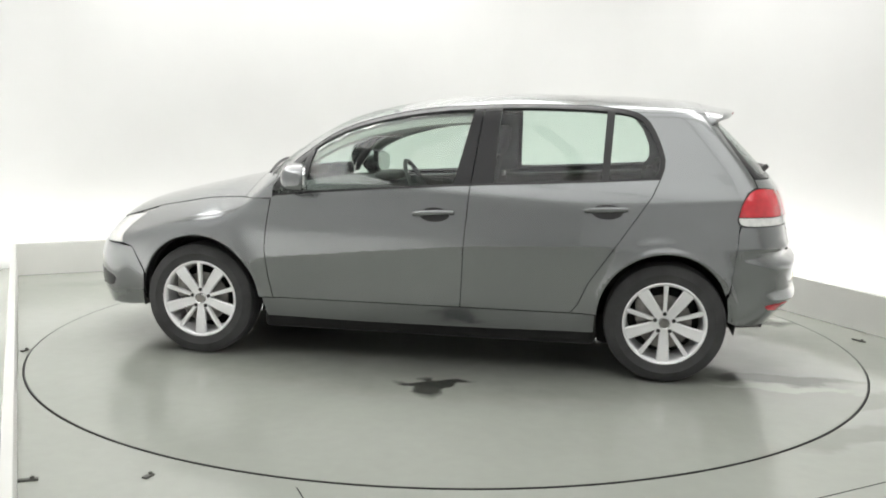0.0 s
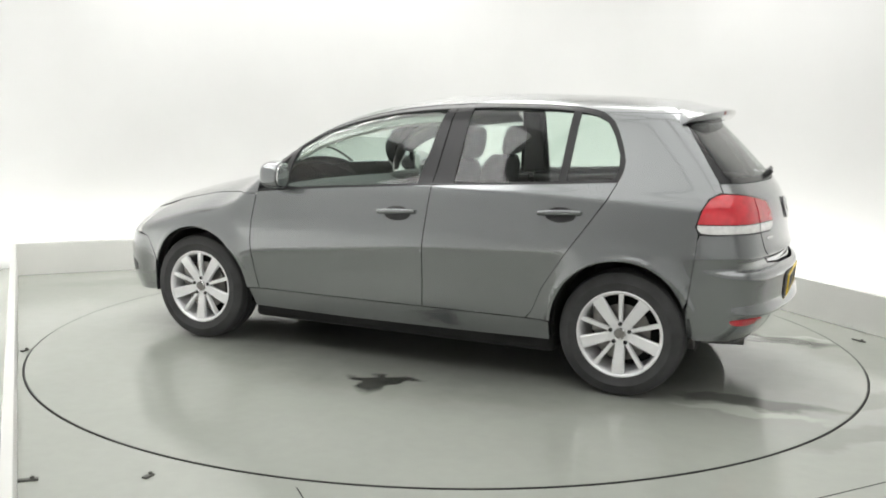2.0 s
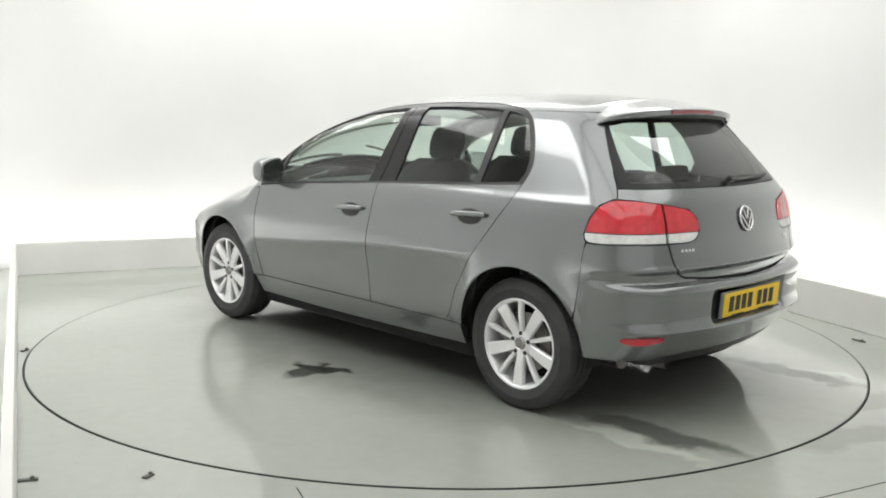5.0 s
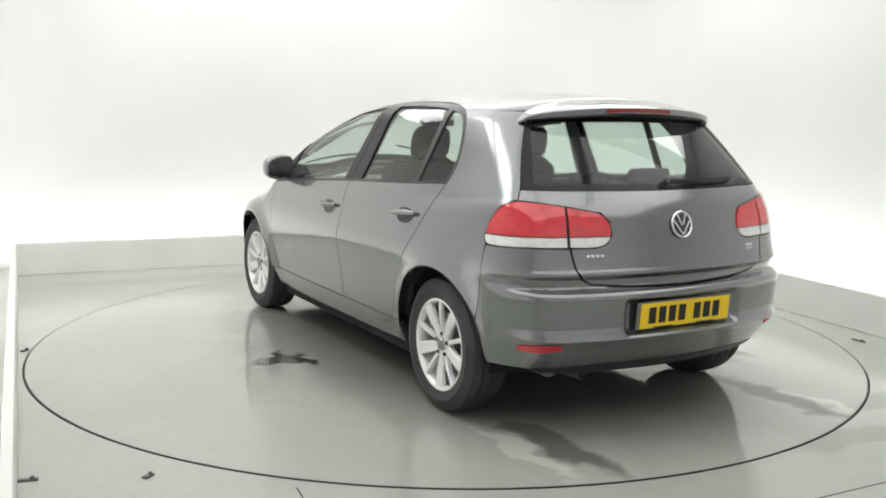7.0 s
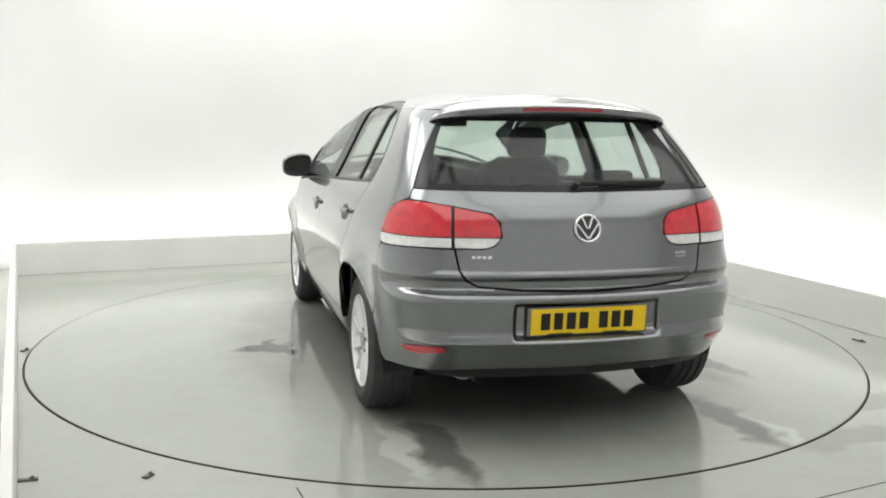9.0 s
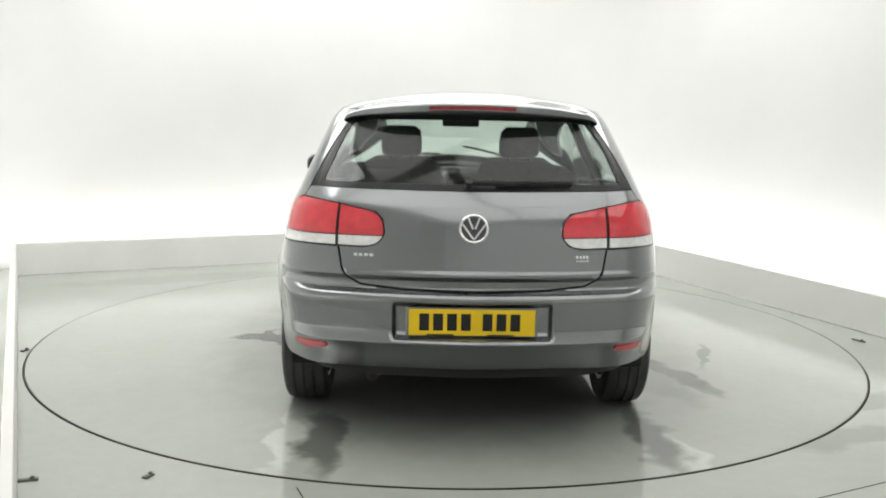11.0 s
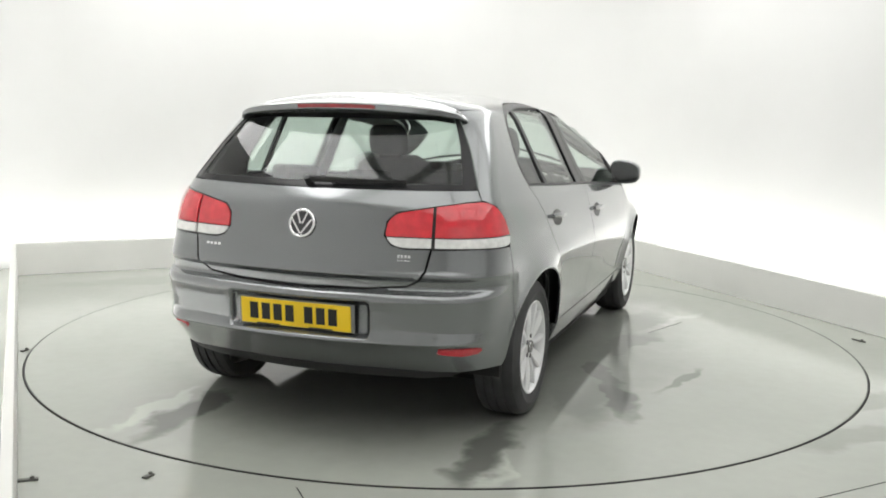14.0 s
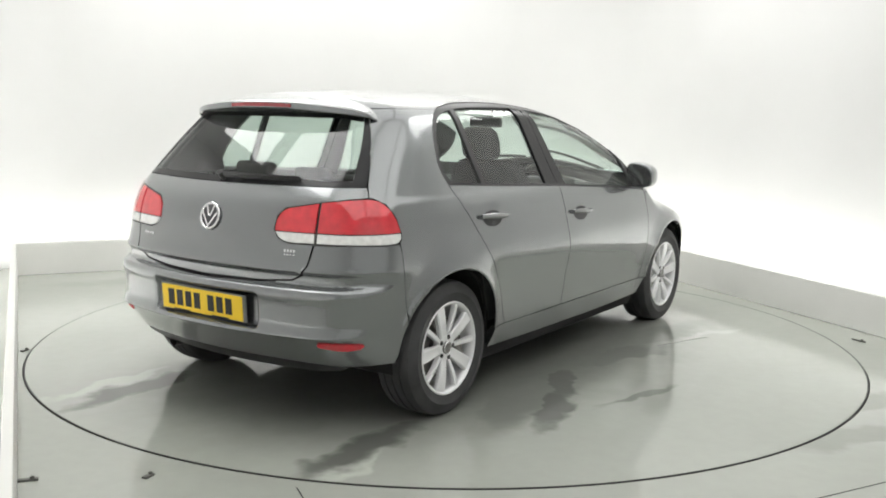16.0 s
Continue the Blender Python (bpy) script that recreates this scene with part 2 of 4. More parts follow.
def build_room():
    # floor round the turning disc, open where the disc lies
    bm = bmesh.new()
    n = 192
    inner, outer, low = [], [], []
    for i in range(n):
        a = 2 * math.pi * i / n
        c, s = math.cos(a), math.sin(a)
        inner.append(bm.verts.new(((R_DISC + 0.005) * c, (R_DISC + 0.005) * s, FLOOR_Z)))
        low.append(bm.verts.new(((R_DISC + 0.005) * c, (R_DISC + 0.005) * s, -0.12)))
        k = 9.0 / max(abs(c), abs(s))
        outer.append(bm.verts.new((k * c, k * s, FLOOR_Z)))
    for i in range(n):
        j = (i + 1) % n
        bm.faces.new((inner[i], outer[i], outer[j], inner[j]))
        bm.faces.new((low[i], inner[i], inner[j], low[j]))
    tagged(add_mesh("floor", bm, FLOOR), "grey painted floor, glossy and partly wet, round the turntable", "floor", kind="structure")
    bm = bmesh.new()
    bmesh.ops.create_circle(bm, cap_ends=True, segments=96, radius=3.0)
    bmesh.ops.translate(bm, vec=(0, 0, -0.12), verts=bm.verts)
    tagged(add_mesh("floor_pit", bm, DARK), "dark pit floor beneath the turntable", "floor", kind="structure")
    # low boards hiding the strip lights
    t = 0.04
    for nm, a0, a1, b0, b1 in (("board_left", A0 - t, A0, -4.6, B1 + t), ("board_back", A0, A1, B1, B1 + t), ("board_right", A1, A1 + t, B0 + 0.6, B1 + t)):
        tagged(room_box(nm, a0, a1, b0, b1, FLOOR_Z, UP, BOARD, 0.004), "low white painted board standing along the floor edge", "board", kind="structure")
    # one wall bent round the two far corners
    bend = 1.0
    line = [(A0 - SET, B0)]
    for ca, cb, t0, t1 in ((A0 - SET + bend, B1 + SET - bend, 180, 90), (A1 + SET - bend, B1 + SET - bend, 90, 0)):
        line += [(ca + bend * math.cos(radians(t0 + (t1 - t0) * k / 24)), cb + bend * math.sin(radians(t0 + (t1 - t0) * k / 24))) for k in range(25)]
    line.append((A1 + SET, B0))
    bm = bmesh.new()
    cen = Vector(((A0 + A1) / 2, -1.0, 0))
    rows = []
    for p in line:
        v = Vector((p[0], p[1], FLOOR_Z))
        o = v + (v - cen).normalized() * 0.12
        rows.append([bm.verts.new(ROOM @ q) for q in (v, v + Vector((0, 0, HIGH - FLOOR_Z)), o + Vector((0, 0, HIGH - FLOOR_Z)), o)])
    for a, b in zip(rows, rows[1:]):
        for k in range(4):
            bm.faces.new((a[k], a[(k + 1) % 4], b[(k + 1) % 4], b[k]))
    bm.faces.new(rows[0])
    bm.faces.new(rows[-1][::-1])
    bmesh.ops.recalc_face_normals(bm, faces=bm.faces)
    smooth_by_angle(tagged(add_mesh("wall_round", bm, WALL), "plain white studio wall, bent round at its corners, lit from below", "wall", kind="structure"), 40)
    # unseen wall behind the camera, added pale to throw light back on the car
    tagged(room_box("added_front_wall", A0 - SET - 0.1, A1 + SET + 0.1, B0 - 0.1, B0, FLOOR_Z, HIGH, BOUNCE_WALL), "unseen pale grey wall added across the open side to bounce light", "wall", kind="structure")
    tagged(room_box("ceiling", A0 - SET - 0.1, A1 + SET + 0.1, B0 - 0.1, B1 + SET + 0.1, HIGH, HIGH + 0.1, WALL), "plain white ceiling", "ceiling", kind="structure")
    # strip lights in the trough
    for a0, a1, b0, b1 in ((A0 - 0.30, A0 - 0.18, -4.4, B1), (A0, A1, B1 + 0.18, B1 + 0.30), (A1 + 0.18, A1 + 0.30, -4.4, B1)):
        e = new("strip_light")
        tagged(e, "white strip light behind the low board", "strip light", group="strip lights")
        ob = room_box("housing", a0 - 0.02, a1 + 0.02, b0, b1, FLOOR_Z, 0.05, BOARD)
        ob.parent = e
        ob = room_box("tube", a0, a1, b0 + 0.02, b1 - 0.02, 0.05, 0.07, STRIP, 0.004)
        ob.parent = e
    # ceiling light panels; the dim ones are unseen fill, added to lift the foreground
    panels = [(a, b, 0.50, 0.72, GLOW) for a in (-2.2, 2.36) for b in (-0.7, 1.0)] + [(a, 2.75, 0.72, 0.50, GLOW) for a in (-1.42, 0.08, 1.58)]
    panels += [(a, b, 0.84, 0.90, FILL_GLOW) for a in (-0.8, 0.96) for b in (1.15, -0.7)] + [(a, b, 0.84, 0.90, FILL_GLOW) for a in (-1.7, 0.08, 1.86) for b in (-2.6, -4.45)]
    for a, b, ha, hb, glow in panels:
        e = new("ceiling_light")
        tagged(e, "large bright white ceiling light panel" if glow is GLOW else "large dim fill panel, unseen, added on the ceiling", "ceiling light", group="ceiling lights")
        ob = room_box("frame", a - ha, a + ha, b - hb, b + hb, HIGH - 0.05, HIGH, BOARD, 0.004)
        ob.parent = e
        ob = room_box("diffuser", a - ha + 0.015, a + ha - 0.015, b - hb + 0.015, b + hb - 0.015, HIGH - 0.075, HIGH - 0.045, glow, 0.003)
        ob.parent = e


build_room()


def build_disc():
    e = new("turntable")
    tagged(e, "grey round turntable flush with the floor, stained and wet", "turntable")
    bm = bmesh.new()
    bmesh.ops.create_cone(bm, cap_ends=True, segments=192, radius1=R_DISC - 0.008, radius2=R_DISC - 0.008, depth=0.10)
    bmesh.ops.translate(bm, vec=(0, 0, -0.05), verts=bm.verts)
    part("deck", bm, DISC, e, "grey painted deck with dark wet stains and shade painted under the car")
    bm = bmesh.new()
    secs = []
    for k in range(193):
        a = 2 * math.pi * k / 192
        secs.append([(r * math.cos(a), r * math.sin(a), z) for r, z in ((R_DISC - 0.0075, -0.10), (R_DISC - 0.0075, -0.001), (R_DISC - 0.006, 0.0005), (R_DISC - 0.001, 0.0005), (R_DISC, -0.002), (R_DISC, -0.10))])
    loft(bm, secs, caps=False)
    bmesh.ops.remove_doubles(bm, verts=bm.verts, dist=1e-5)
    part("edge_ring", bm, EDGE, e, "black steel edge ring")
    return e


turntable = build_disc()

# ---------------- the car: one body surface ----------------
# x forward from the rear axle, y to the car's left, z up


def curve(xs, vs):
    """A smooth monotone-ish curve through points, as a function of arrays."""
    xs, vs = np.array(xs, float), np.array(vs, float)
    d = np.gradient(vs, xs)
    sl = np.diff(vs) / np.diff(xs)
    d[1:-1] = np.where(sl[:-1] * sl[1:] > 0, 2 * sl[:-1] * sl[1:] / (sl[:-1] + sl[1:] + 1e-12 * np.sign(sl[:-1] + sl[1:] + 1e-30)), 0)
    d[0], d[-1] = sl[0], sl[-1]

    def f(x):
        x = np.clip(np.asarray(x, float), xs[0], xs[-1])
        i = np.clip(np.searchsorted(xs, x) - 1, 0, len(xs) - 2)
        h = xs[i + 1] - xs[i]
        t = (x - xs[i]) / h
        return ((1 + 2 * t) * (1 - t) ** 2 * vs[i] + t * (1 - t) ** 2 * h * d[i] + t * t * (3 - 2 * t) * vs[i + 1] + t * t * (t - 1) * h * d[i + 1])
    return f


side_v = curve([0.10, 0.18, 0.24, 0.30, 0.36, 0.50, 0.62, 0.72, 0.84, 0.93, 0.99, 1.03, 1.12, 1.25, 1.38, 1.46, 1.60],
               [0.765, 0.785, 0.812, 0.832, 0.847, 0.868, 0.885, 0.892, 0.876, 0.858, 0.838, 0.815, 0.769, 0.706, 0.640, 0.592, 0.47])
plan_t = curve([-0.9, -0.7, -0.5, -0.3, 0.0, 0.4, 1.0, 1.8, 2.3, 2.7, 3.0, 3.2, 3.4, 3.5],
               [0.80, 0.855, 0.905, 0.945, 0.980, 0.996, 1.0, 1.0, 0.99, 0.965, 0.915, 0.85, 0.72, 0.60])
top_z = curve([-0.6, -0.35, -0.06, 0.26, 0.77, 1.28, 1.64, 1.85, 2.15, 2.33, 2.45, 2.6, 2.95, 3.2, 3.32, 3.40, 3.48],
              [1.416, 1.452, 1.480, 1.496, 1.502, 1.474, 1.412, 1.350, 1.180, 1.045, 0.995, 0.962, 0.880, 0.808, 0.745, 0.66, 0.5])
crown = curve([-0.5, 0.0, 0.5, 1.4, 2.2, 2.6, 3.3], [0.08, 0.11, 0.125, 0.145, 0.165, 0.15, 0.22])
rear_x = curve([0.15, 0.24, 0.30, 0.34, 0.40, 0.432, 0.450, 0.468, 0.50, 0.58, 0.625, 0.642, 0.656, 0.672, 0.70, 0.726, 0.75, 0.80, 0.92, 1.00, 1.05, 1.20, 1.38, 1.50],
               [-0.45, -0.550, -0.616, -0.652, -0.700, -0.730, -0.750, -0.744, -0.732, -0.735, -0.742, -0.738, -0.715, -0.686, -0.688, -0.708, -0.697, -0.685, -0.662, -0.632, -0.596, -0.455, -0.272, -0.15])
front_x = curve([0.15, 0.22, 0.35, 0.50, 0.62, 0.75, 0.85], [3.32, 3.40, 3.44, 3.45, 3.405, 3.30, 3.14])


def smin(a, b, k):
    h = np.clip(0.5 + 0.5 * (b - a) / k, 0, 1)
    return b * (1 - h) + a * h - k * h * (1 - h)


HUBS = ((0.0, 0.335), (2.562, 0.335))


def body_f(x, y, z):
    """Positive inside the body."""
    y = np.abs(y)
    w = side_v(z) * plan_t(x)
    # crease that rises to the rear, the side leaning in above it and falling away below
    zc = 0.690 - np.where(x > 1.1, 0.098, 0.045) * (x - 1.1)
    fade = np.clip((x + 0.05) / 0.5, 0, 1) * np.clip((2.70 - x) / 0.4, 0, 1)
    q = z - zc
    w = w + fade * np.where(q > 0, 0.013 * np.exp(-np.abs(q) / 0.085), 0.013 * np.exp(-(q / 0.11) ** 2))
    for hx, hz in HUBS:
        r = np.hypot(x - hx, z - hz)
        w = w + (0.016 * np.exp(-((r - 0.37) / 0.06) ** 2) + 0.012 * np.exp(-((r - 0.358) / 0.020) ** 2)) * np.clip((z - 0.2) / 0.15, 0, 1)
    f1 = w - y
    f2 = x - (rear_x(z) + 0.22 * y * y + 0.10 * np.clip(y - 0.45, 0, 1) ** 2)
    step = lambda v: 1 / (1 + np.exp(-np.clip(v / 0.005, -40, 40)))
    f2 = f2 - 0.032 * step(0.325 - y) * step(z - 0.468) * step(0.612 - z)
    f3 = (front_x(z) - 0.42 * y * y) - x
    f4 = top_z(x) - crown(x) * (y / 0.75) ** 2 - z
    f = smin(f1, f2, 0.16)
    f = smin(f, f3, 0.14)
    return smin(f, f4, 0.05)


def grad_f(P):
    e = 2e-3
    g = np.stack([(body_f(*(P + e * d).T) - body_f(*(P - e * d).T)) for d in np.eye(3)], 1)
    return -g / np.maximum(np.linalg.norm(g, axis=1, keepdims=True), 1e-9)


def cast(O, D, far=1.6):
    """Where the rays O + t D leave the body."""
    t0 = np.zeros(len(O))
    done = np.zeros(len(O), bool)
    step = far / 80
    hi = np.full(len(O), far)
    for i in range(1, 81):
        v = body_f(*(O + D * (i * step)).T)
        newly = (~done) & (v <= 0)
        t0[newly], hi[newly] = (i - 1) * step, i * step
        done |= newly
    lo = t0
    for _ in range(22):
        mid = (lo + hi) / 2
        v = body_f(*(O + D * mid[:, None]).T)
        lo, hi = np.where(v > 0, mid, lo), np.where(v > 0, hi, mid)
    return O + D * ((lo + hi) / 2)[:, None]


XC, YC, RC = -0.12, 0.40, 0.52
U_REAR = XC - RC * math.pi / 2
U_MID = U_REAR - YC


XF, YF, RF = 2.95, 0.40, 0.50
U_NOSE = XF + RF * math.pi / 2
U_TIP = U_NOSE + YF


def wrap(u, z):
    """A point of the left half's surface from the running coordinate u (x along the side, then round the corners and across the rear and the nose)."""
    u, z = np.asarray(u, float), np.asarray(z, float)
    phi = np.clip((XC - u) / RC, 0, math.pi / 2) - np.clip((u - XF) / RF, 0, math.pi / 2)
    ox = np.clip(u, XC, XF)
    oy = np.where((u > XC) & (u < XF), 0.30, YC)
    oy = np.where(u < U_REAR, YC - (U_REAR - u), oy)
    oy = np.where(u > U_NOSE, YF - (u - U_NOSE), oy)
    D = np.stack([-np.sin(phi), np.cos(phi), np.zeros_like(phi)], 1)
    return cast(np.stack([ox, oy, z], 1), D)


def run(x, y):
    """The coordinate u of a plan point."""
    if x >= XC:
        return x
    if y >= YC:
        return XC - RC * math.atan2(XC - x, y - YC)
    return U_REAR - (YC - y)


def refine(poly, step):
    out = []
    for i, p in enumerate(poly):
        q = poly[(i + 1) % len(poly)]
        n = max(1, int(math.hypot(q[0] - p[0], q[1] - p[1]) / step))
        for k in range(n):
            out.append((p[0] + (q[0] - p[0]) * k / n, p[1] + (q[1] - p[1]) * k / n))
    return out


def rounded(poly, sharp=(), n=4, cut=0.25):
    """Rounds the polygon's corners a little, but for those named."""
    out = []
    for i, p in enumerate(poly):
        if i in sharp:
            out.append(p)
            continue
        a, b = poly[i - 1], poly[(i + 1) % len(poly)]
        p0 = (p[0] + (a[0] - p[0]) * cut, p[1] + (a[1] - p[1]) * cut)
        p1 = (p[0] + (b[0] - p[0]) * cut, p[1] + (b[1] - p[1]) * cut)
        for k in range(n + 1):
            t = k / n
            out.append(((1 - t) ** 2 * p0[0] + 2 * t * (1 - t) * p[0] + t * t * p1[0], (1 - t) ** 2 * p0[1] + 2 * t * (1 - t) * p[1] + t * t * p1[1]))
    return out


def finish(name, V, N, faces, flanges, mat, parent, label="", side=1, both=False, depth=0.012, inset=0.0):
    """A mesh from surface points V with normals N, its open edges turned inwards by depth."""
    V = V - N * inset
    verts, nors, polys = [], [], []
    for s in ((1, -1) if both else (side,)):
        m = np.array([1, s, 1.0])
        base = len(verts)
        verts += list(V * m)
        nors += list(N * m)
        at = [i if (both and s < 0 and abs(V[i][1]) < 0.002) else base + i for i in range(len(V))]
        polys += [tuple(at[i] for i in (f if s > 0 else f[::-1])) for f in faces]
        for a, b in flanges:
            k = len(verts)
            e = V[b] - V[a]
            na = np.cross(e, N[a])
            na = na / max(np.linalg.norm(na), 1e-9)
            verts += [V[a] * m, V[b] * m, (V[b] - N[b] * depth) * m, (V[a] - N[a] * depth) * m]
            nors += [na * m] * 4
            q = (k, k + 3, k + 2, k + 1)
            polys.append(q if s > 0 else q[::-1])
    if both:
        for i in range(len(V)):
            if abs(V[i][1]) < 0.002:
                verts[i] = verts[i] * np.array([1, 0, 1.0])
    verts = [tuple(Vector(v) - ORIGIN) for v in verts]
    me = bpy.data.meshes.new(name)
    me.from_pydata(verts, [], polys)
    me.materials.append(mat)
    me.polygons.foreach_set("use_smooth", [True] * len(me.polygons))
    me.normals_split_custom_set_from_vertices([tuple(n) for n in nors])
    ob = new(name, me)
    if parent is not None:
        ob.parent = parent
    if label:
        tagged(ob, label=label)
    return ob


def fill(poly, cell, cell_z=None):
    """Fills a plan polygon with cells: points and faces."""
    bm = bmesh.new()
    cell_z = cell_z or cell
    poly = refine(poly, min(cell, cell_z * 1.5) * 0.8)
    if sum(p[0] * q[1] - q[0] * p[1] for p, q in zip(poly, poly[1:] + poly[:1])) < 0:
        poly = poly[::-1]
    bm.faces.new([bm.verts.new((p[0], p[1], 0)) for p in poly])
    bmesh.ops.remove_doubles(bm, verts=bm.verts, dist=1e-5)
    bmesh.ops.triangulate(bm, faces=bm.faces)
    xs, zs = [p[0] for p in poly], [p[1] for p in poly]
    for i in range(1, int((max(xs) - min(xs)) / cell) + 1):
        bmesh.ops.bisect_plane(bm, geom=bm.verts[:] + bm.edges[:] + bm.faces[:], plane_co=(min(xs) + i * cell, 0, 0), plane_no=(1, 0, 0))
    for i in range(1, int((max(zs) - min(zs)) / cell_z) + 1):
        bmesh.ops.bisect_plane(bm, geom=bm.verts[:] + bm.edges[:] + bm.faces[:], plane_co=(0, min(zs) + i * cell_z, 0), plane_no=(0, 1, 0))
    bm.verts.index_update()
    pts = np.array([v.co[:2] for v in bm.verts])
    faces = [tuple(v.index for v in f.verts) for f in bm.faces]
    edges = []
    for e in bm.edges:
        if len(e.link_faces) == 1:
            lp = e.link_loops[0]
            edges.append((lp.vert.index, lp.link_loop_next.vert.index))
    bm.free()
    return pts, faces, edges


def panel(name, poly, mat, parent, label="", side=1, both=False, cell=0.03, depth=0.012, inset=0.0, cell_z=None):
    """A panel on the body's surface, from its outline in (u, z)."""
    pts, faces, edges = fill(poly, cell, cell_z)
    V = wrap(pts[:, 0], pts[:, 1])
    N = grad_f(V)
    if both:
        edges = [(a, b) for a, b in edges if not (V[a][1] < 0.004 and V[b][1] < 0.004)]
    # u runs forward and z up seen from the left: faces look outwards when turned
    faces = [f[::-1] for f in faces]
    edges = [(b, a) for a, b in edges]
    return finish(name, V, N, faces, edges, mat, parent, label, side, both, depth, inset)


def hoop(name, xs, z_low, mat, parent, label="", n=28, inset=0.0, depth=0.01, z_up=None, side=1):
    """A panel over the top of the body: stations xs, from the side height z_low(x) across, or up to z_up(x) on one side."""
    V = []
    for x in xs:
        z0 = 0.55
        def ang(zz):
            p = wrap_side(x, zz)
            return math.atan2(p[2] - z0, p[1])
        a0 = ang(z_low(x))
        a1 = math.pi - a0 if z_up is None else ang(z_up(x))
        al = np.linspace(a0, a1, n)
        V.append(cast(np.stack([np.full(n, x), np.zeros(n), np.full(n, z0)], 1), np.stack([np.zeros(n), np.cos(al), np.sin(al)], 1)))
    m = len(V)
    V = np.concatenate(V)
    N = grad_f(V)
    faces, edges = [], []
    up = xs[1] > xs[0]
    for i in range(m - 1):
        for j in range(n - 1):
            q = (i * n + j, i * n + j + 1, (i + 1) * n + j + 1, (i + 1) * n + j)
            faces.append(q if up else q[::-1])
    ring = [(0, j) for j in range(n)] + [(i, n - 1) for i in range(1, m)] + [(m - 1, j) for j in range(n - 2, -1, -1)] + [(i, 0) for i in range(m - 2, 0, -1)]
    ids = [i * n + j for i, j in ring]
    edges = list(zip(ids, ids[1:] + ids[:1]))
    if not up:
        edges = [(b, a) for a, b in edges]
    return finish(name, V, N, faces, edges, mat, parent, label, side, False, depth, inset)


def wrap_side(x, z):
    return cast(np.array([[x, 0.0, z]]), np.array([[0.0, 1.0, 0.0]]))[0]


def arc(cx, cz, r, a0, a1, n):
    return [(cx + r * math.cos(radians(a0 + (a1 - a0) * i / n)), cz + r * math.sin(radians(a0 + (a1 - a0) * i / n))) for i in range(n + 1)]


car = new("car")
tagged(car, "grey metallic five-door hatchback with silver alloy wheels on the turntable", "car")

dlo_top = curve([0.03, 0.045, 0.085, 0.133, 0.20, 0.33, 0.49, 0.71, 1.095, 1.33, 1.566, 1.80, 1.97, 2.10, 2.135],
                [1.16, 1.215, 1.309, 1.375, 1.408, 1.428, 1.438, 1.441, 1.428, 1.405, 1.362, 1.288, 1.170, 1.030, 0.920])
belt = curve([0.05, 0.338, 0.657, 1.104, 1.26, 1.741, 2.135], [1.062, 1.042, 1.024, 1.000, 0.988, 0.953, 0.916])
G = 0.0025


def fender_top(x):
    return float(np.interp(x, [2.13, 2.35, 2.6, 2.95, 3.10, 3.30], [0.905, 0.890, 0.868, 0.802, 0.757, 0.700]))


def front_run(u):
    return u if u < XF else float(wrap(np.array([u]), np.array([0.735]))[0][0])


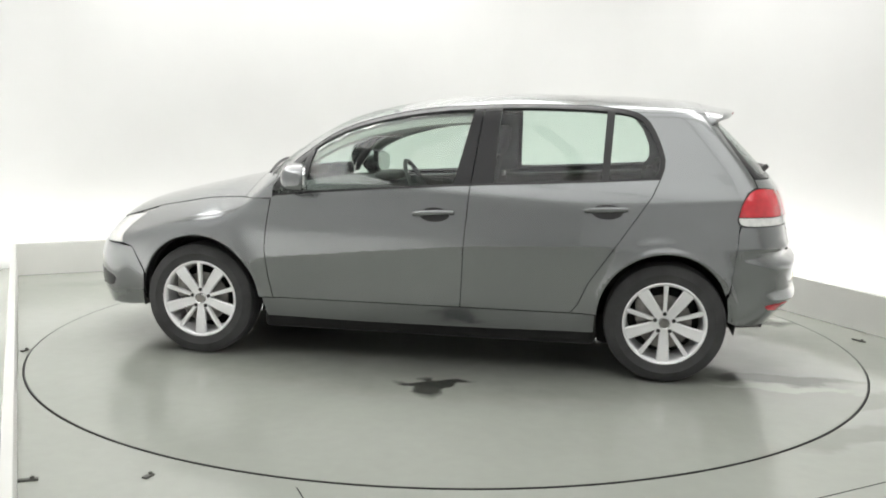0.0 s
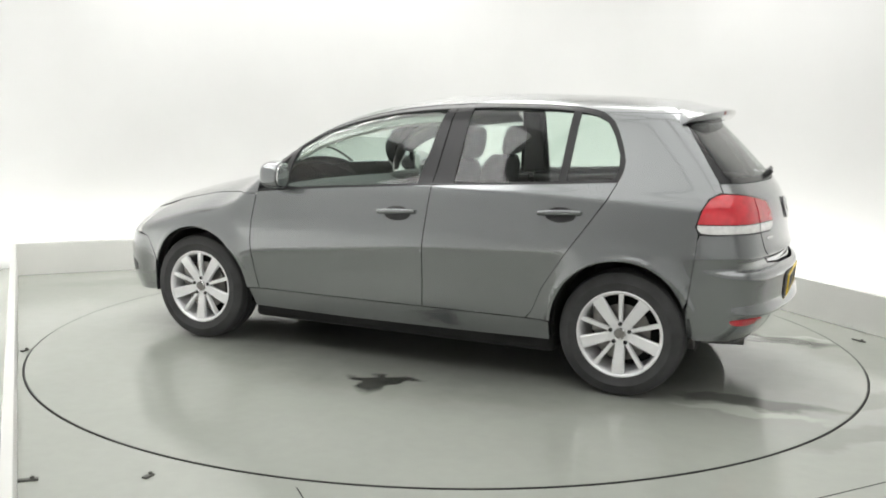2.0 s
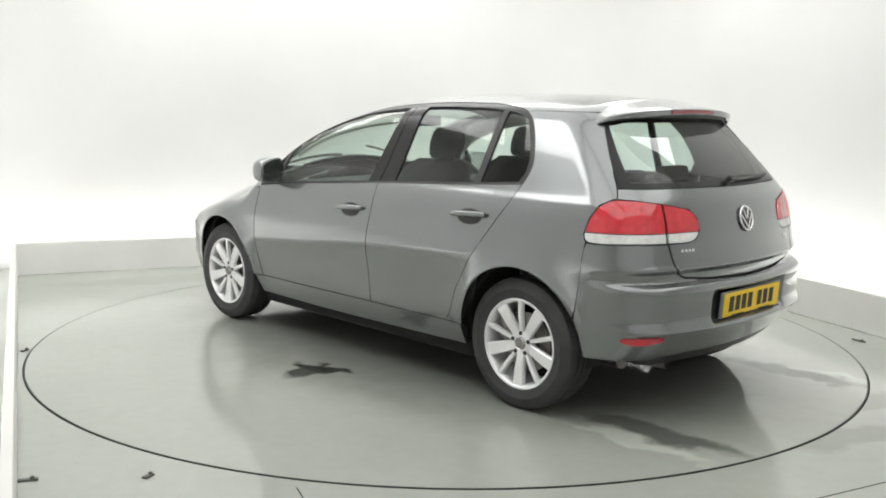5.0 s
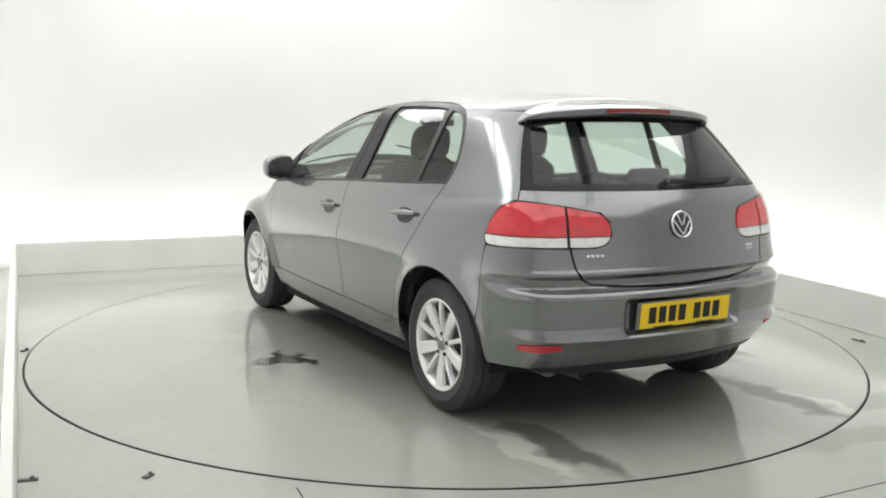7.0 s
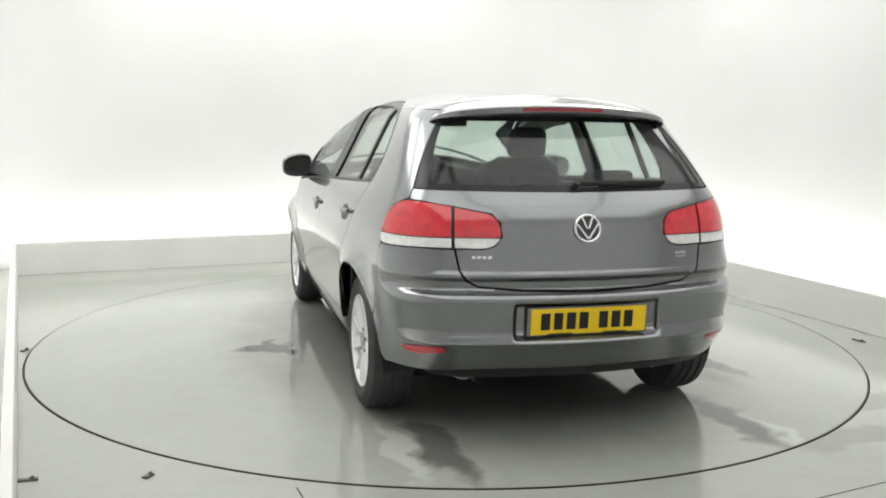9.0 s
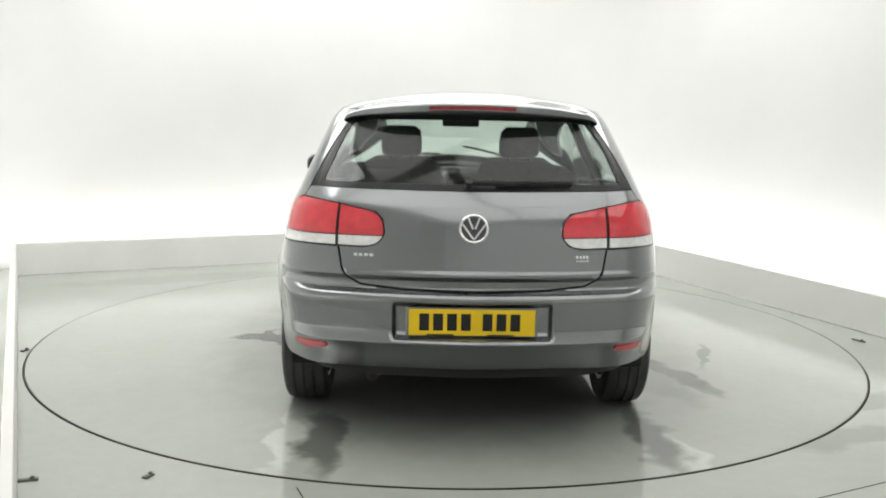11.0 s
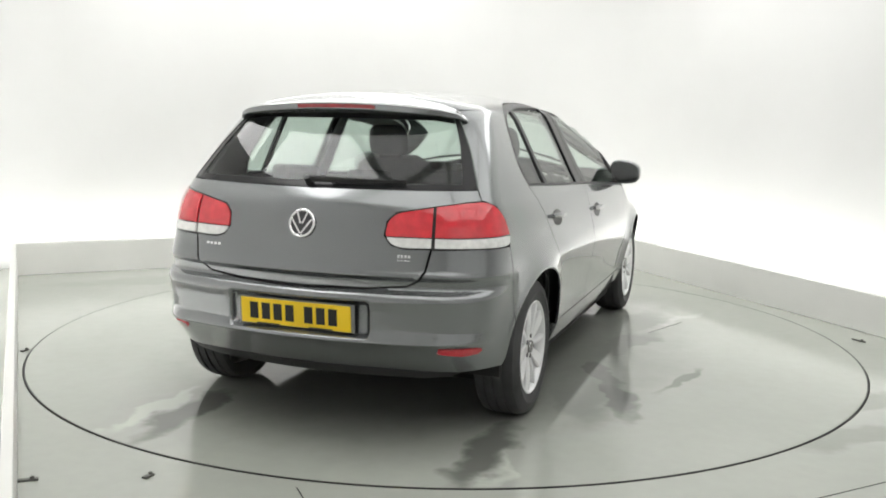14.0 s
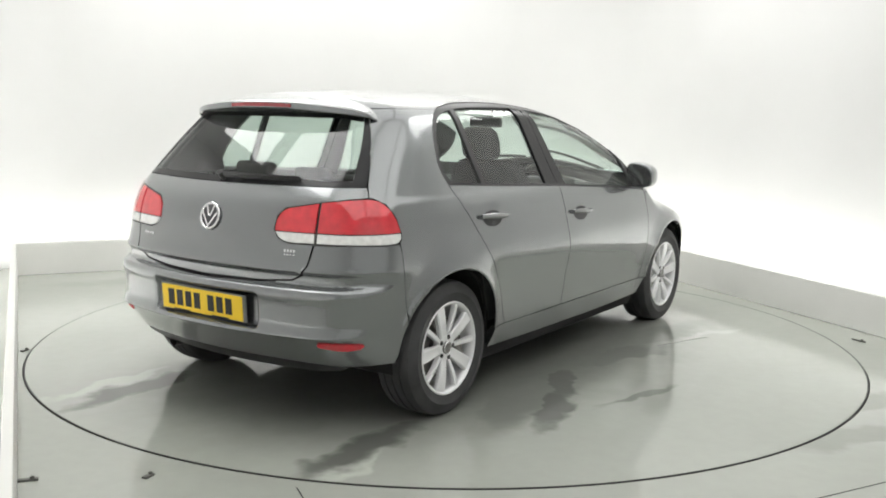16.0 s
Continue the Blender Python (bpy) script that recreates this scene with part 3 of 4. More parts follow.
def build_sides(side):
    # lower panels
    fr_gap = [(2.135, 0.912), (2.152, 0.778), (2.166, 0.638), (2.153, 0.478), (2.132, 0.352)]
    mid_gap = [(1.038, 1.002), (1.060, 0.66), (1.078, 0.352)]
    re_gap = [(0.055, 1.060), (0.094, 0.975), (0.18, 0.847), (0.278, 0.703), (0.400, 0.520), (0.455, 0.392), (0.490, 0.352)]
    door = [(x - G, z) for x, z in fr_gap] + [(x + G, z) for x, z in mid_gap[::-1]] + [(x, float(belt(x))) for x in np.linspace(1.1, 2.10, 12)]
    d1 = panel("front_door", door, PAINT, car, side=side, cell=0.05, cell_z=0.011)
    rdoor = [(x - G, z) for x, z in mid_gap] + [(x + G, z) for x, z in re_gap[::-1]] + [(x, float(belt(x))) for x in np.linspace(0.12, 1.0, 10)]
    d2 = panel("rear_door", rdoor, PAINT, car, side=side, cell=0.05, cell_z=0.011)
    fa = [(x, z) for x, z in arc(2.562, 0.335, 0.352, -8, 188, 30)]
    fend = [(2.137 + G, 0.902)] + [(x + G, z) for x, z in fr_gap[1:]] + [(2.205, 0.352)] + [p for p in fa[::-1] if p[1] > 0.352]
    fend = [p for p in fend if not (p[0] > 2.9 and p[1] < 0.45)] + [(2.905, 0.46), (3.00, 0.598), (3.078, 0.614), (3.125, 0.660), (3.160, 0.738)] + [(u, fender_top(front_run(u))) for u in np.linspace(3.172, 2.2, 20)]
    panel("front_fender", fend, PAINT, car, side=side, cell=0.02, cell_z=0.016)
    ra = arc(0.0, 0.335, 0.355, 3, 180, 30)
    # quarter panel: rear door gap, window rear edge, roof line, tailgate edge, lamp, bumper line, wheel arch
    qp = [(0.490 - G, 0.352), (0.357, 0.352)] + [p for p in ra if p[0] > -0.335] + [(-0.345, 0.55), (-0.362, 0.70), (-0.372, 0.80), (-0.380, 0.838)]
    qp += [(-0.366, 0.872), (-0.394, 0.947), (-0.440, 1.004), (-0.508, 1.030), (-0.525, 1.032), (-0.527, 1.08), (-0.50, 1.18), (-0.465, 1.29), (-0.430, 1.372), (-0.415, 1.398)]
    qp += [(-0.05, 1.402), (0.10, 1.402), (0.18, 1.402)]
    qp += [(x, float(dlo_top(x))) for x in (0.145, 0.115, 0.085, 0.06, 0.045, 0.034, 0.030)] + [(0.034, 1.11)]
    qp += [(x - G, z) for x, z in re_gap]
    panel("quarter_panel", qp, PAINT, car, side=side, cell=0.02, cell_z=0.016)
    sill = [(2.19, 0.347), (0.362, 0.347), (0.366, 0.245), (0.9, 0.236), (1.6, 0.232), (2.175, 0.24)]
    panel("sill", sill, PAINT, car, side=side, depth=0.03)
    # windows
    dlo_b = lambda x: float(belt(x)) + 0.012
    dlo_t = lambda x: float(dlo_top(x)) - 0.016
    fg = [(x, dlo_b(x)) for x in np.linspace(1.96, 1.125, 10)] + [(x, dlo_t(x)) for x in np.linspace(1.06, 1.93, 16)] + [(1.955, 1.10)]
    rg = [(x, dlo_b(x)) for x in np.linspace(0.925, 0.352, 8)] + [(x, dlo_t(x)) for x in np.linspace(0.335, 0.905, 10)]
    qg = [(x, dlo_b(x)) for x in np.linspace(0.318, 0.10, 4)] + [(0.055, 1.12), (0.058, 1.19), (0.10, 1.29), (0.15, 1.36), (0.205, 1.388), (0.30, dlo_t(0.3))]
    sg = [(1.975, dlo_b(1.975)), (2.10, dlo_b(2.10)), (2.07, 1.015), (1.96, 1.145), (1.955, 1.13)]
    for nm, pg in (("front_door_glass", fg), ("rear_door_glass", rg), ("quarter_glass", qg), ("sail_glass", sg)):
        g = panel(nm, pg, GLASS, car, "greenish clear side window glass", side=side, cell=0.06, depth=0.004, inset=0.010)
        g.visible_shadow = False
    # black surround as strips between outline and panes
    strips = [
        ("window_frame", [(x, float(belt(x)) + 0.002) for x in np.linspace(2.13, 0.055, 24)] + [(x, float(belt(x)) + 0.014) for x in np.linspace(0.055, 2.13, 24)]),
        ("window_frame", [(x, float(dlo_top(x)) - 0.001) for x in np.concatenate([[0.0302, 0.034, 0.045, 0.06, 0.085, 0.11, 0.133, 0.165, 0.2], np.linspace(0.25, 1.85, 24), [1.93, 1.97, 2.03, 2.07, 2.1, 2.125]])]
         + [(2.09, 0.96), (2.05, 1.03), (1.99, 1.10)] + [(x, float(dlo_top(x)) - 0.022) for x in np.linspace(1.93, 0.25, 24)] + [(0.205, 1.385), (0.15, 1.357), (0.105, 1.29), (0.062, 1.19), (0.058, 1.12), (0.085, 1.07), (0.06, 1.064), (0.034, 1.11)]),
        ("quarter_bar", [(1.955, float(belt(1.955))), (1.99, float(belt(1.99))), (1.965, 1.135), (1.925, 1.175)]),
        ("centre_pillar", [(1.13, float(belt(1.13)) + 0.01), (1.04, float(belt(1.04)) + 0.01), (1.000, 1.41), (1.045, 1.425)] ),
        ("centre_pillar", [(1.034, float(belt(1.034)) + 0.01), (0.92, float(belt(0.92)) + 0.01), (0.90, 1.42), (0.994, 1.41)]),
        ("window_divider", [(0.355, float(belt(0.35)) + 0.01), (0.315, float(belt(0.315)) + 0.01), (0.297, 1.41), (0.338, 1.412)]),
    ]
    for nm, pg in strips:
        panel(nm, pg, BLACK_TRIM if nm != "centre_pillar" else BLACK_GLOSS, car, "black window surround" if nm == "window_frame" else "", side=side, cell=0.05, depth=0.014, inset=0.002)


def build_top():
    roof_low = lambda x: float(dlo_top(x)) + 0.001 if x > 0.19 else 1.4035
    hoop("roof", np.linspace(-0.225, 1.50, 60), lambda x: max(roof_low(x), 1.38) if x < 0.19 else roof_low(x), PAINT, car, n=40)
    edge = lambda x: float(dlo_top(min(x, 2.12))) + 0.001
    inner = lambda x: min(edge(x) + 0.055, float(top_z(x)) - 0.06)
    scr = lambda x: inner(x) if x < 2.12 else min(inner(2.12), float(top_z(x)) - 0.035)
    for s in (1, -1):
        hoop("front_pillar", np.linspace(1.502, 2.125, 26), edge, PAINT, car, n=6, z_up=inner, side=s)
    w = hoop("windscreen", np.linspace(1.50, 2.270, 26), scr, GLASS, car, "greenish windscreen glass", n=30, inset=0.004, depth=0.004)
    w.visible_shadow = False
    hoop("cowl_panel", np.linspace(2.273, 2.332, 5), lambda x: scr(x) - 0.001, BLACK_TRIM, car, "black cowl panel below the windscreen", n=30, inset=0.003)
    for y0, y1 in ((0.10, 0.62), (-0.62, -0.06)):
        ring = []
        for k in range(11):
            t = k / 10
            x, y = 2.295 - 0.075 * t, y0 + (y1 - y0) * t
            p = cast(np.array([[x, y, 0.7]]), np.array([[0.0, 0, 1.0]]))[0]
            c, r = Vector(p) - ORIGIN + Vector((0, 0, 0.016)), 0.011 - 0.004 * t
            ring.append([c + Vector((r * math.cos(b), 0, r * math.sin(b))) for b in np.linspace(0, 2 * math.pi, 8, endpoint=False)])
        bm = bmesh.new()
        loft(bm, ring)
        smooth_by_angle(part("front_wiper", bm, BLACK_TRIM, car, "black windscreen wiper"), 60)
    hoop("bonnet", np.linspace(2.336, 3.27, 40), lambda x: max(fender_top(x), 0.70) + 0.004, PAINT, car, n=40)
    for s in (1, -1):
        hoop("cowl_corner", np.linspace(2.128, 2.333, 8), lambda x: fender_top(x) + 0.003, PAINT, car, n=8, z_up=lambda x: scr(x) - 0.002, side=s)


build_sides(1)
build_sides(-1)
build_top()



# ---------------- rear of the car ----------------
LAMP_OUT = [(-0.757, 0.841), (-0.60, 0.842), (-0.44, 0.838), (-0.388, 0.843), (-0.372, 0.872), (-0.400, 0.945), (-0.445, 1.000), (-0.510, 1.025), (-0.62, 1.021), (-0.750, 1.006)]
LAMP_OUT = rounded(LAMP_OUT, sharp=(0, 9), n=4, cut=0.4)
LAMP_IN = [(-0.769, 0.841), (-0.89, 0.838), (-0.938, 0.852), (-0.966, 0.888), (-0.960, 0.943), (-0.928, 0.977), (-0.85, 0.990), (-0.762, 1.004)]
LAMP_IN = rounded(LAMP_IN, sharp=(0, 7), n=4, cut=0.4)


def cut_z(poly, z, keep_up):
    out = []
    for p, q in zip(poly, poly[1:] + poly[:1]):
        inp, inq = (p[1] >= z) == keep_up, (q[1] >= z) == keep_up
        if inp:
            out.append(p)
        if inp != inq:
            t = (z - p[1]) / (q[1] - p[1])
            out.append((p[0] + (q[0] - p[0]) * t, z))
    return out


def shrink(poly, d):
    cx, cz = sum(p[0] for p in poly) / len(poly), sum(p[1] for p in poly) / len(poly)
    w, h = max(p[0] for p in poly) - min(p[0] for p in poly), max(p[1] for p in poly) - min(p[1] for p in poly)
    return [(cx + (p[0] - cx) * (1 - 2 * d / w), cz + (p[1] - cz) * (1 - 2 * d / h)) for p in poly]


def build_rear():
    tg_low = [(U_MID, 0.664), (-1.03, 0.671), (-0.87, 0.685), (-0.826, 0.708), (-0.795, 0.752), (-0.775, 0.834)]
    around = [(-0.89, 0.833), (-0.942, 0.848), (-0.972, 0.888), (-0.966, 0.946), (-0.932, 0.982), (-0.85, 0.995), (-0.755, 1.010), (-0.62, 1.026), (-0.532, 1.031)]
    tail = panel("tailgate", tg_low + around + [(-0.534, 1.070), (-0.80, 1.068), (U_MID, 1.064)], PAINT, car, both=True, cell=0.04, cell_z=0.011)
    bump = [(U_MID, 0.656), (-1.03, 0.663), (-0.868, 0.677), (-0.818, 0.702), (-0.787, 0.748), (-0.766, 0.832), (-0.60, 0.836), (-0.44, 0.832), (-0.387, 0.834),
            (-0.375, 0.80), (-0.365, 0.70), (-0.348, 0.55), (-0.337, 0.46), (-0.352, 0.40), (-0.360, 0.338), (-0.40, 0.318), (-0.60, 0.310), (-0.75, 0.312), (-1.0, 0.318), (U_MID, 0.315)]
    panel("rear_bumper", bump, PAINT, car, both=True, cell=0.016, depth=0.03, cell_z=0.0095)
    valance = [(U_MID, 0.313), (-1.0, 0.316), (-0.75, 0.310), (-0.62, 0.307), (-0.66, 0.285), (-0.8, 0.268), (U_MID, 0.262)]
    panel("valance", valance, BLACK_TRIM, car, both=True, cell=0.04, depth=0.02)
    g = panel("rear_window", [(U_MID, 1.069), (-0.80, 1.073), (-0.537, 1.076), (-0.533, 1.09), (-0.506, 1.18), (-0.471, 1.29), (-0.436, 1.372), (-0.55, 1.378), (-0.8, 1.386), (U_MID, 1.388)],
              REAR_GLASS, car, "tinted rear window glass", both=True, cell=0.05, depth=0.004, inset=0.006)
    g.visible_shadow = False
    # printed black border of the rear window
    for nm, pg in (("window_border", [(U_MID, 1.0695), (-0.80, 1.0735), (-0.5375, 1.0765), (-0.56, 1.098), (-0.85, 1.098), (U_MID, 1.096)]),
                   ("window_border", [(-0.5375, 1.0775), (-0.5335, 1.09), (-0.5065, 1.18), (-0.4715, 1.29), (-0.4365, 1.371), (-0.50, 1.374), (-0.545, 1.28), (-0.585, 1.18), (-0.610, 1.0995)]),
                   ("window_border", [(U_MID, 1.387), (-0.8, 1.385), (-0.55, 1.377), (-0.505, 1.374), (-0.52, 1.345), (-0.8, 1.358), (U_MID, 1.362)])):
        if pg[0][0] == U_MID:
            panel(nm, pg, BLACK_GLOSS, car, both=True, cell=0.04, depth=0.002, inset=0.0035)
        else:
            for sd in (1, -1):
                panel(nm, pg, BLACK_GLOSS, car, side=sd, cell=0.04, depth=0.002, inset=0.0035)
    for s in (1, -1):
        for poly in (LAMP_OUT, LAMP_IN):
            base = panel("tail_lamp", shrink(poly, -0.007), BLACK_TRIM, car, "red and clear rear lamp with black surround", side=s, cell=0.03, depth=0.02, inset=0.006)
            panel("red_lens", shrink(cut_z(poly, 0.8835, True), 0.001), RED_LENS, base, "glossy red lamp lens", side=s, cell=0.03, depth=0.008, inset=-0.003)
            panel("clear_lens", shrink(cut_z(poly, 0.8815, False), 0.001), CLEAR_LENS, base, "clear silvery lamp lens", side=s, cell=0.03, depth=0.008, inset=-0.003)
        # reflector in the bumper
        panel("reflector", rounded([(-0.545, 0.424), (-0.735, 0.434), (-0.742, 0.410), (-0.64, 0.394), (-0.565, 0.402)], n=3, cut=0.3), RED_LENS, car, "red reflector in the rear bumper", side=s, cell=0.02, depth=0.012, inset=-0.005)


def shift(bm):
    bmesh.ops.translate(bm, vec=-ORIGIN, verts=bm.verts)


def build_spoiler():
    bm = bmesh.new()
    secs = []
    W = 0.575
    for k in range(49):
        y = -W * math.cos(math.pi * k / 48)
        q = (abs(y) / W) ** 2.2
        e = math.sqrt(max(0.0, 1 - (abs(y) / W) ** 6)) * 0.98 + 0.02
        top = cast(np.array([[-0.20, y, 1.2]]), np.array([[0.0, 0, 1.0]]))[0][2]
        xt, zt = -0.362 + 0.085 * q, 1.431 - 0.042 * q
        top2 = cast(np.array([[-0.165, y, 1.2]]), np.array([[0.0, 0, 1.0]]))[0][2]
        base = Vector((-0.20, y, top - 0.004))
        ring = [(-0.165, top2 + 0.0012), (-0.26, (top + 0.002) * 0.55 + zt * 0.45 + 0.004), (xt + 0.02, zt + 0.002), (xt, zt - 0.006), (xt + 0.004, zt - 0.032), (xt + 0.02, zt - 0.042), (-0.26, 1.366), (-0.21, 1.370)]
        secs.append([base + (Vector((x, y, z)) - base) * e for x, z in ring])
    loft(bm, secs)
    shift(bm)
    sp = smooth_by_angle(part("roof_spoiler", bm, PAINT, car, "grey painted roof spoiler over the rear window"), 40)
    bm = bmesh.new()
    secs = []
    for k in range(17):
        y = -0.19 + 0.38 * k / 16
        q = (abs(y) / W) ** 2.2
        xt, zt = -0.362 + 0.085 * q - 0.002, 1.431 - 0.042 * q
        secs.append([(xt - 0.001, y, zt - 0.011), (xt + 0.001, y, zt - 0.028), (xt + 0.012, y, zt - 0.028), (xt + 0.012, y, zt - 0.011)])
    loft(bm, secs)
    shift(bm)
    part("brake_light", bm, DARK_RED, sp, "narrow dark red high brake light")


def surface_at(u, z, side=1):
    p = wrap(np.array([u]), np.array([z]))
    n = grad_f(p)[0]
    p = p[0]
    return Vector((p[0], p[1] * side, p[2])), Vector((n[0], n[1] * side, n[2]))


def build_plate_and_badges():
    # number plate, in the recess
    lean = math.atan2(0.014, 0.111)
    M = Matrix.Translation(Vector((-0.7185, 0.003, 0.540)) - ORIGIN) @ Matrix.Rotation(-lean * 0.5, 4, "Y")
    bm = bmesh.new()
    box(bm, 0.004, 0, 0, 0.012, 0.545, 0.120, 0.003)
    bmesh.ops.transform(bm, matrix=M, verts=bm.verts)
    holder = part("plate_holder", bm, HOLDER, car, "dark plastic plate holder")
    bm = bmesh.new()
    box(bm, -0.006, 0, 0, 0.006, 0.520, 0.111, 0.002)
    bmesh.ops.transform(bm, matrix=M, verts=bm.verts)
    pl = part("number_plate", bm, PLATE, holder, "yellow number plate with plain black bars")
    ys = [0.196, 0.139, 0.082, 0.025, -0.064, -0.121, -0.178]
    for y in ys:
        bm = bmesh.new()
        box(bm, -0.0095, y, 0.002, 0.0016, 0.040, 0.072, 0.0)
        bmesh.ops.transform(bm, matrix=M, verts=bm.verts)
        ob = part("plate_bar", bm, INK, holder)
    for y in (0.13, -0.12):
        bm = bmesh.new()
        box(bm, -0.009, y, -0.0525, 0.0016, 0.11, 0.006, 0.0)
        bmesh.ops.transform(bm, matrix=M, verts=bm.verts)
        part("plate_strip", bm, INK, holder)
    # round chrome badge with plain chevrons
    p, n = surface_at(U_MID, 0.919)
    B = Matrix.Translation(p - ORIGIN + n * 0.001) @ n.to_track_quat("Z", "Y").to_matrix().to_4x4()
    up = (B.inverted().to_3x3() @ Vector((0, 0, 1)))
    B = B @ Matrix.Rotation(math.atan2(-up.x, up.y), 4, "Z")
    bm = bmesh.new()
    cylinder(bm, (0, 0, 0), (0, 0, 0.006), 0.060, 0.058, 40)
    bmesh.ops.transform(bm, matrix=B, verts=bm.verts)
    badge = smooth_by_angle(part("round_badge", bm, BADGE, car, "round chrome badge on the tailgate"))
    bm = bmesh.new()
    secs = []
    for k in range(48):
        a = 2 * math.pi * k / 48
        secs.append([((0.056 + 0.006 * math.cos(b)) * math.cos(a), (0.056 + 0.006 * math.cos(b)) * math.sin(a), 0.006 + 0.005 * math.sin(b)) for b in (0, 1.05, 2.09, 3.14, 4.19, 5.24)])
    loft(bm, secs + [secs[0]], caps=False)
    bmesh.ops.remove_doubles(bm, verts=bm.verts, dist=1e-5)
    bmesh.ops.transform(bm, matrix=B, verts=bm.verts)
    smooth_by_angle(part("badge_ring", bm, CHROME, badge, "chrome ring"), 60)
    for x, z, ln, tilt in ((-0.014, 0.022, 0.052, 22), (0.014, 0.022, 0.052, -22), (-0.0235, -0.014, 0.076, 36), (0.0235, -0.014, 0.076, -36)):
        bm = bmesh.new()
        box(bm, 0, 0, 0, 0.009, ln, 0.004, 0.001)
        bmesh.ops.transform(bm, matrix=B @ Matrix.Translation((x, z, 0.008)) @ Matrix.Rotation(radians(tilt), 4, "Z"), verts=bm.verts)
        part("badge_stroke", bm, CHROME, badge)
    # small chrome lettering as plain bars
    for side, y0, ln, rows_ in ((1, 0.50, 0.09, ((0.803, 0.012),)), (-1, 0.485, 0.06, ((0.804, 0.012), (0.788, 0.005)))):
        for z, h in rows_:
            for k in range(4):
                u = U_REAR - (YC - (y0 - ln * (k + 0.5) / 4)) if y0 - ln * (k + 0.5) / 4 < YC else XC - RC * math.atan2(0.52, (y0 - ln * (k + 0.5) / 4) - YC)
                p, n = surface_at(u, z, side)
                M2 = Matrix.Translation(p - ORIGIN + n * 0.0015) @ n.to_track_quat("Z", "Y").to_matrix().to_4x4()
                bm = bmesh.new()
                box(bm, 0, 0, 0, ln / 4 * 0.7, h, 0.003, 0.0008)
                upv = M2.inverted().to_3x3() @ Vector((0, 0, 1))
                bmesh.ops.transform(bm, matrix=M2 @ Matrix.Rotation(math.atan2(-upv.x, upv.y), 4, "Z"), verts=bm.verts)
                part("lettering_bar", bm, CHROME, car)
    # rear wiper lying low on the glass
    bm = bmesh.new()
    pts = []
    for k in range(13):
        y = 0.02 - 0.44 * k / 12
        z = 1.088 + 0.004 * k / 12
        p, n = surface_at(U_REAR - (YC - abs(y)), z, 1 if y >= 0 else -1)
        pts.append((p - ORIGIN, n))
    def tube(bm, off, r0, r1, k0):
        secs = []
        for k, (p, n) in enumerate(pts[k0:]):
            r = r0 + (r1 - r0) * k / 12
            c = p + n * off
            secs.append([c + Vector((0, 0, 1)) * r * math.sin(b) + n * r * math.cos(b) for b in np.linspace(0, 2 * math.pi, 8, endpoint=False)])
        loft(bm, secs)
    tube(bm, 0.020, 0.011, 0.005, 0)
    wiper = smooth_by_angle(part("rear_wiper", bm, BLACK_TRIM, car, "black rear wiper arm and blade"))
    bm = bmesh.new()
    p, n = pts[0]
    cylinder(bm, p - n * 0.004, p + n * 0.034, 0.018, 0.013, 20)
    smooth_by_angle(part("wiper_pivot", bm, BLACK_TRIM, wiper))
    bm = bmesh.new()
    tube(bm, 0.006, 0.007, 0.006, 3)
    smooth_by_angle(part("wiper_blade", bm, BLACK_TRIM, wiper))


# ---------------- front of the car ----------------
def build_front():
    bump = [(2.925, 0.26), (2.92, 0.352), (2.912, 0.45), (3.00, 0.592), (3.12, 0.602), (3.30, 0.602), (U_NOSE, 0.602), (U_TIP, 0.602), (U_TIP, 0.24), (3.4, 0.235), (3.05, 0.245)]
    panel("front_bumper", bump, PAINT, car, both=True, cell=0.03, depth=0.02)
    panel("grille", [(3.56, 0.610), (U_TIP, 0.610), (U_TIP, 0.698), (3.56, 0.698)], BLACK_GLOSS, car, "black front grille", both=True, cell=0.03, inset=0.006)
    panel("lower_intake", [(3.50, 0.33), (U_TIP, 0.33), (U_TIP, 0.44), (3.46, 0.44)], BLACK_TRIM, car, "black lower air intake", both=True, cell=0.04, inset=-0.002)
    for s in (1, -1):
        base = panel("headlamp", [(3.085, 0.610), (3.130, 0.660)] + [(u, fender_top(front_run(u)) - 0.002) for u in np.linspace(3.172, 3.555, 10)] + [(3.555, 0.612), (3.3, 0.607)], BLACK_TRIM, car, "clear headlamp with chrome reflector", side=s, cell=0.03, inset=0.012)
        panel("lens", [(3.092, 0.613), (3.135, 0.660)] + [(u, fender_top(front_run(u)) - 0.005) for u in np.linspace(3.176, 3.55, 10)] + [(3.55, 0.614), (3.3, 0.609)], CLEAR_LENS, base, "clear lamp lens", side=s, cell=0.03, depth=0.008)
        panel("fog_grille", rounded([(3.19, 0.405), (3.47, 0.44), (3.47, 0.345), (3.24, 0.345)], n=3, cut=0.3), BLACK_TRIM, car, "black fog lamp grille", side=s, cell=0.03, depth=0.01, inset=-0.002)
    bm = bmesh.new()
    box(bm, 3.462, 0, 0.50, 0.010, 0.52, 0.111, 0.002)
    shift(bm)
    part("front_plate", bm, BOARD, car, "white front number plate")


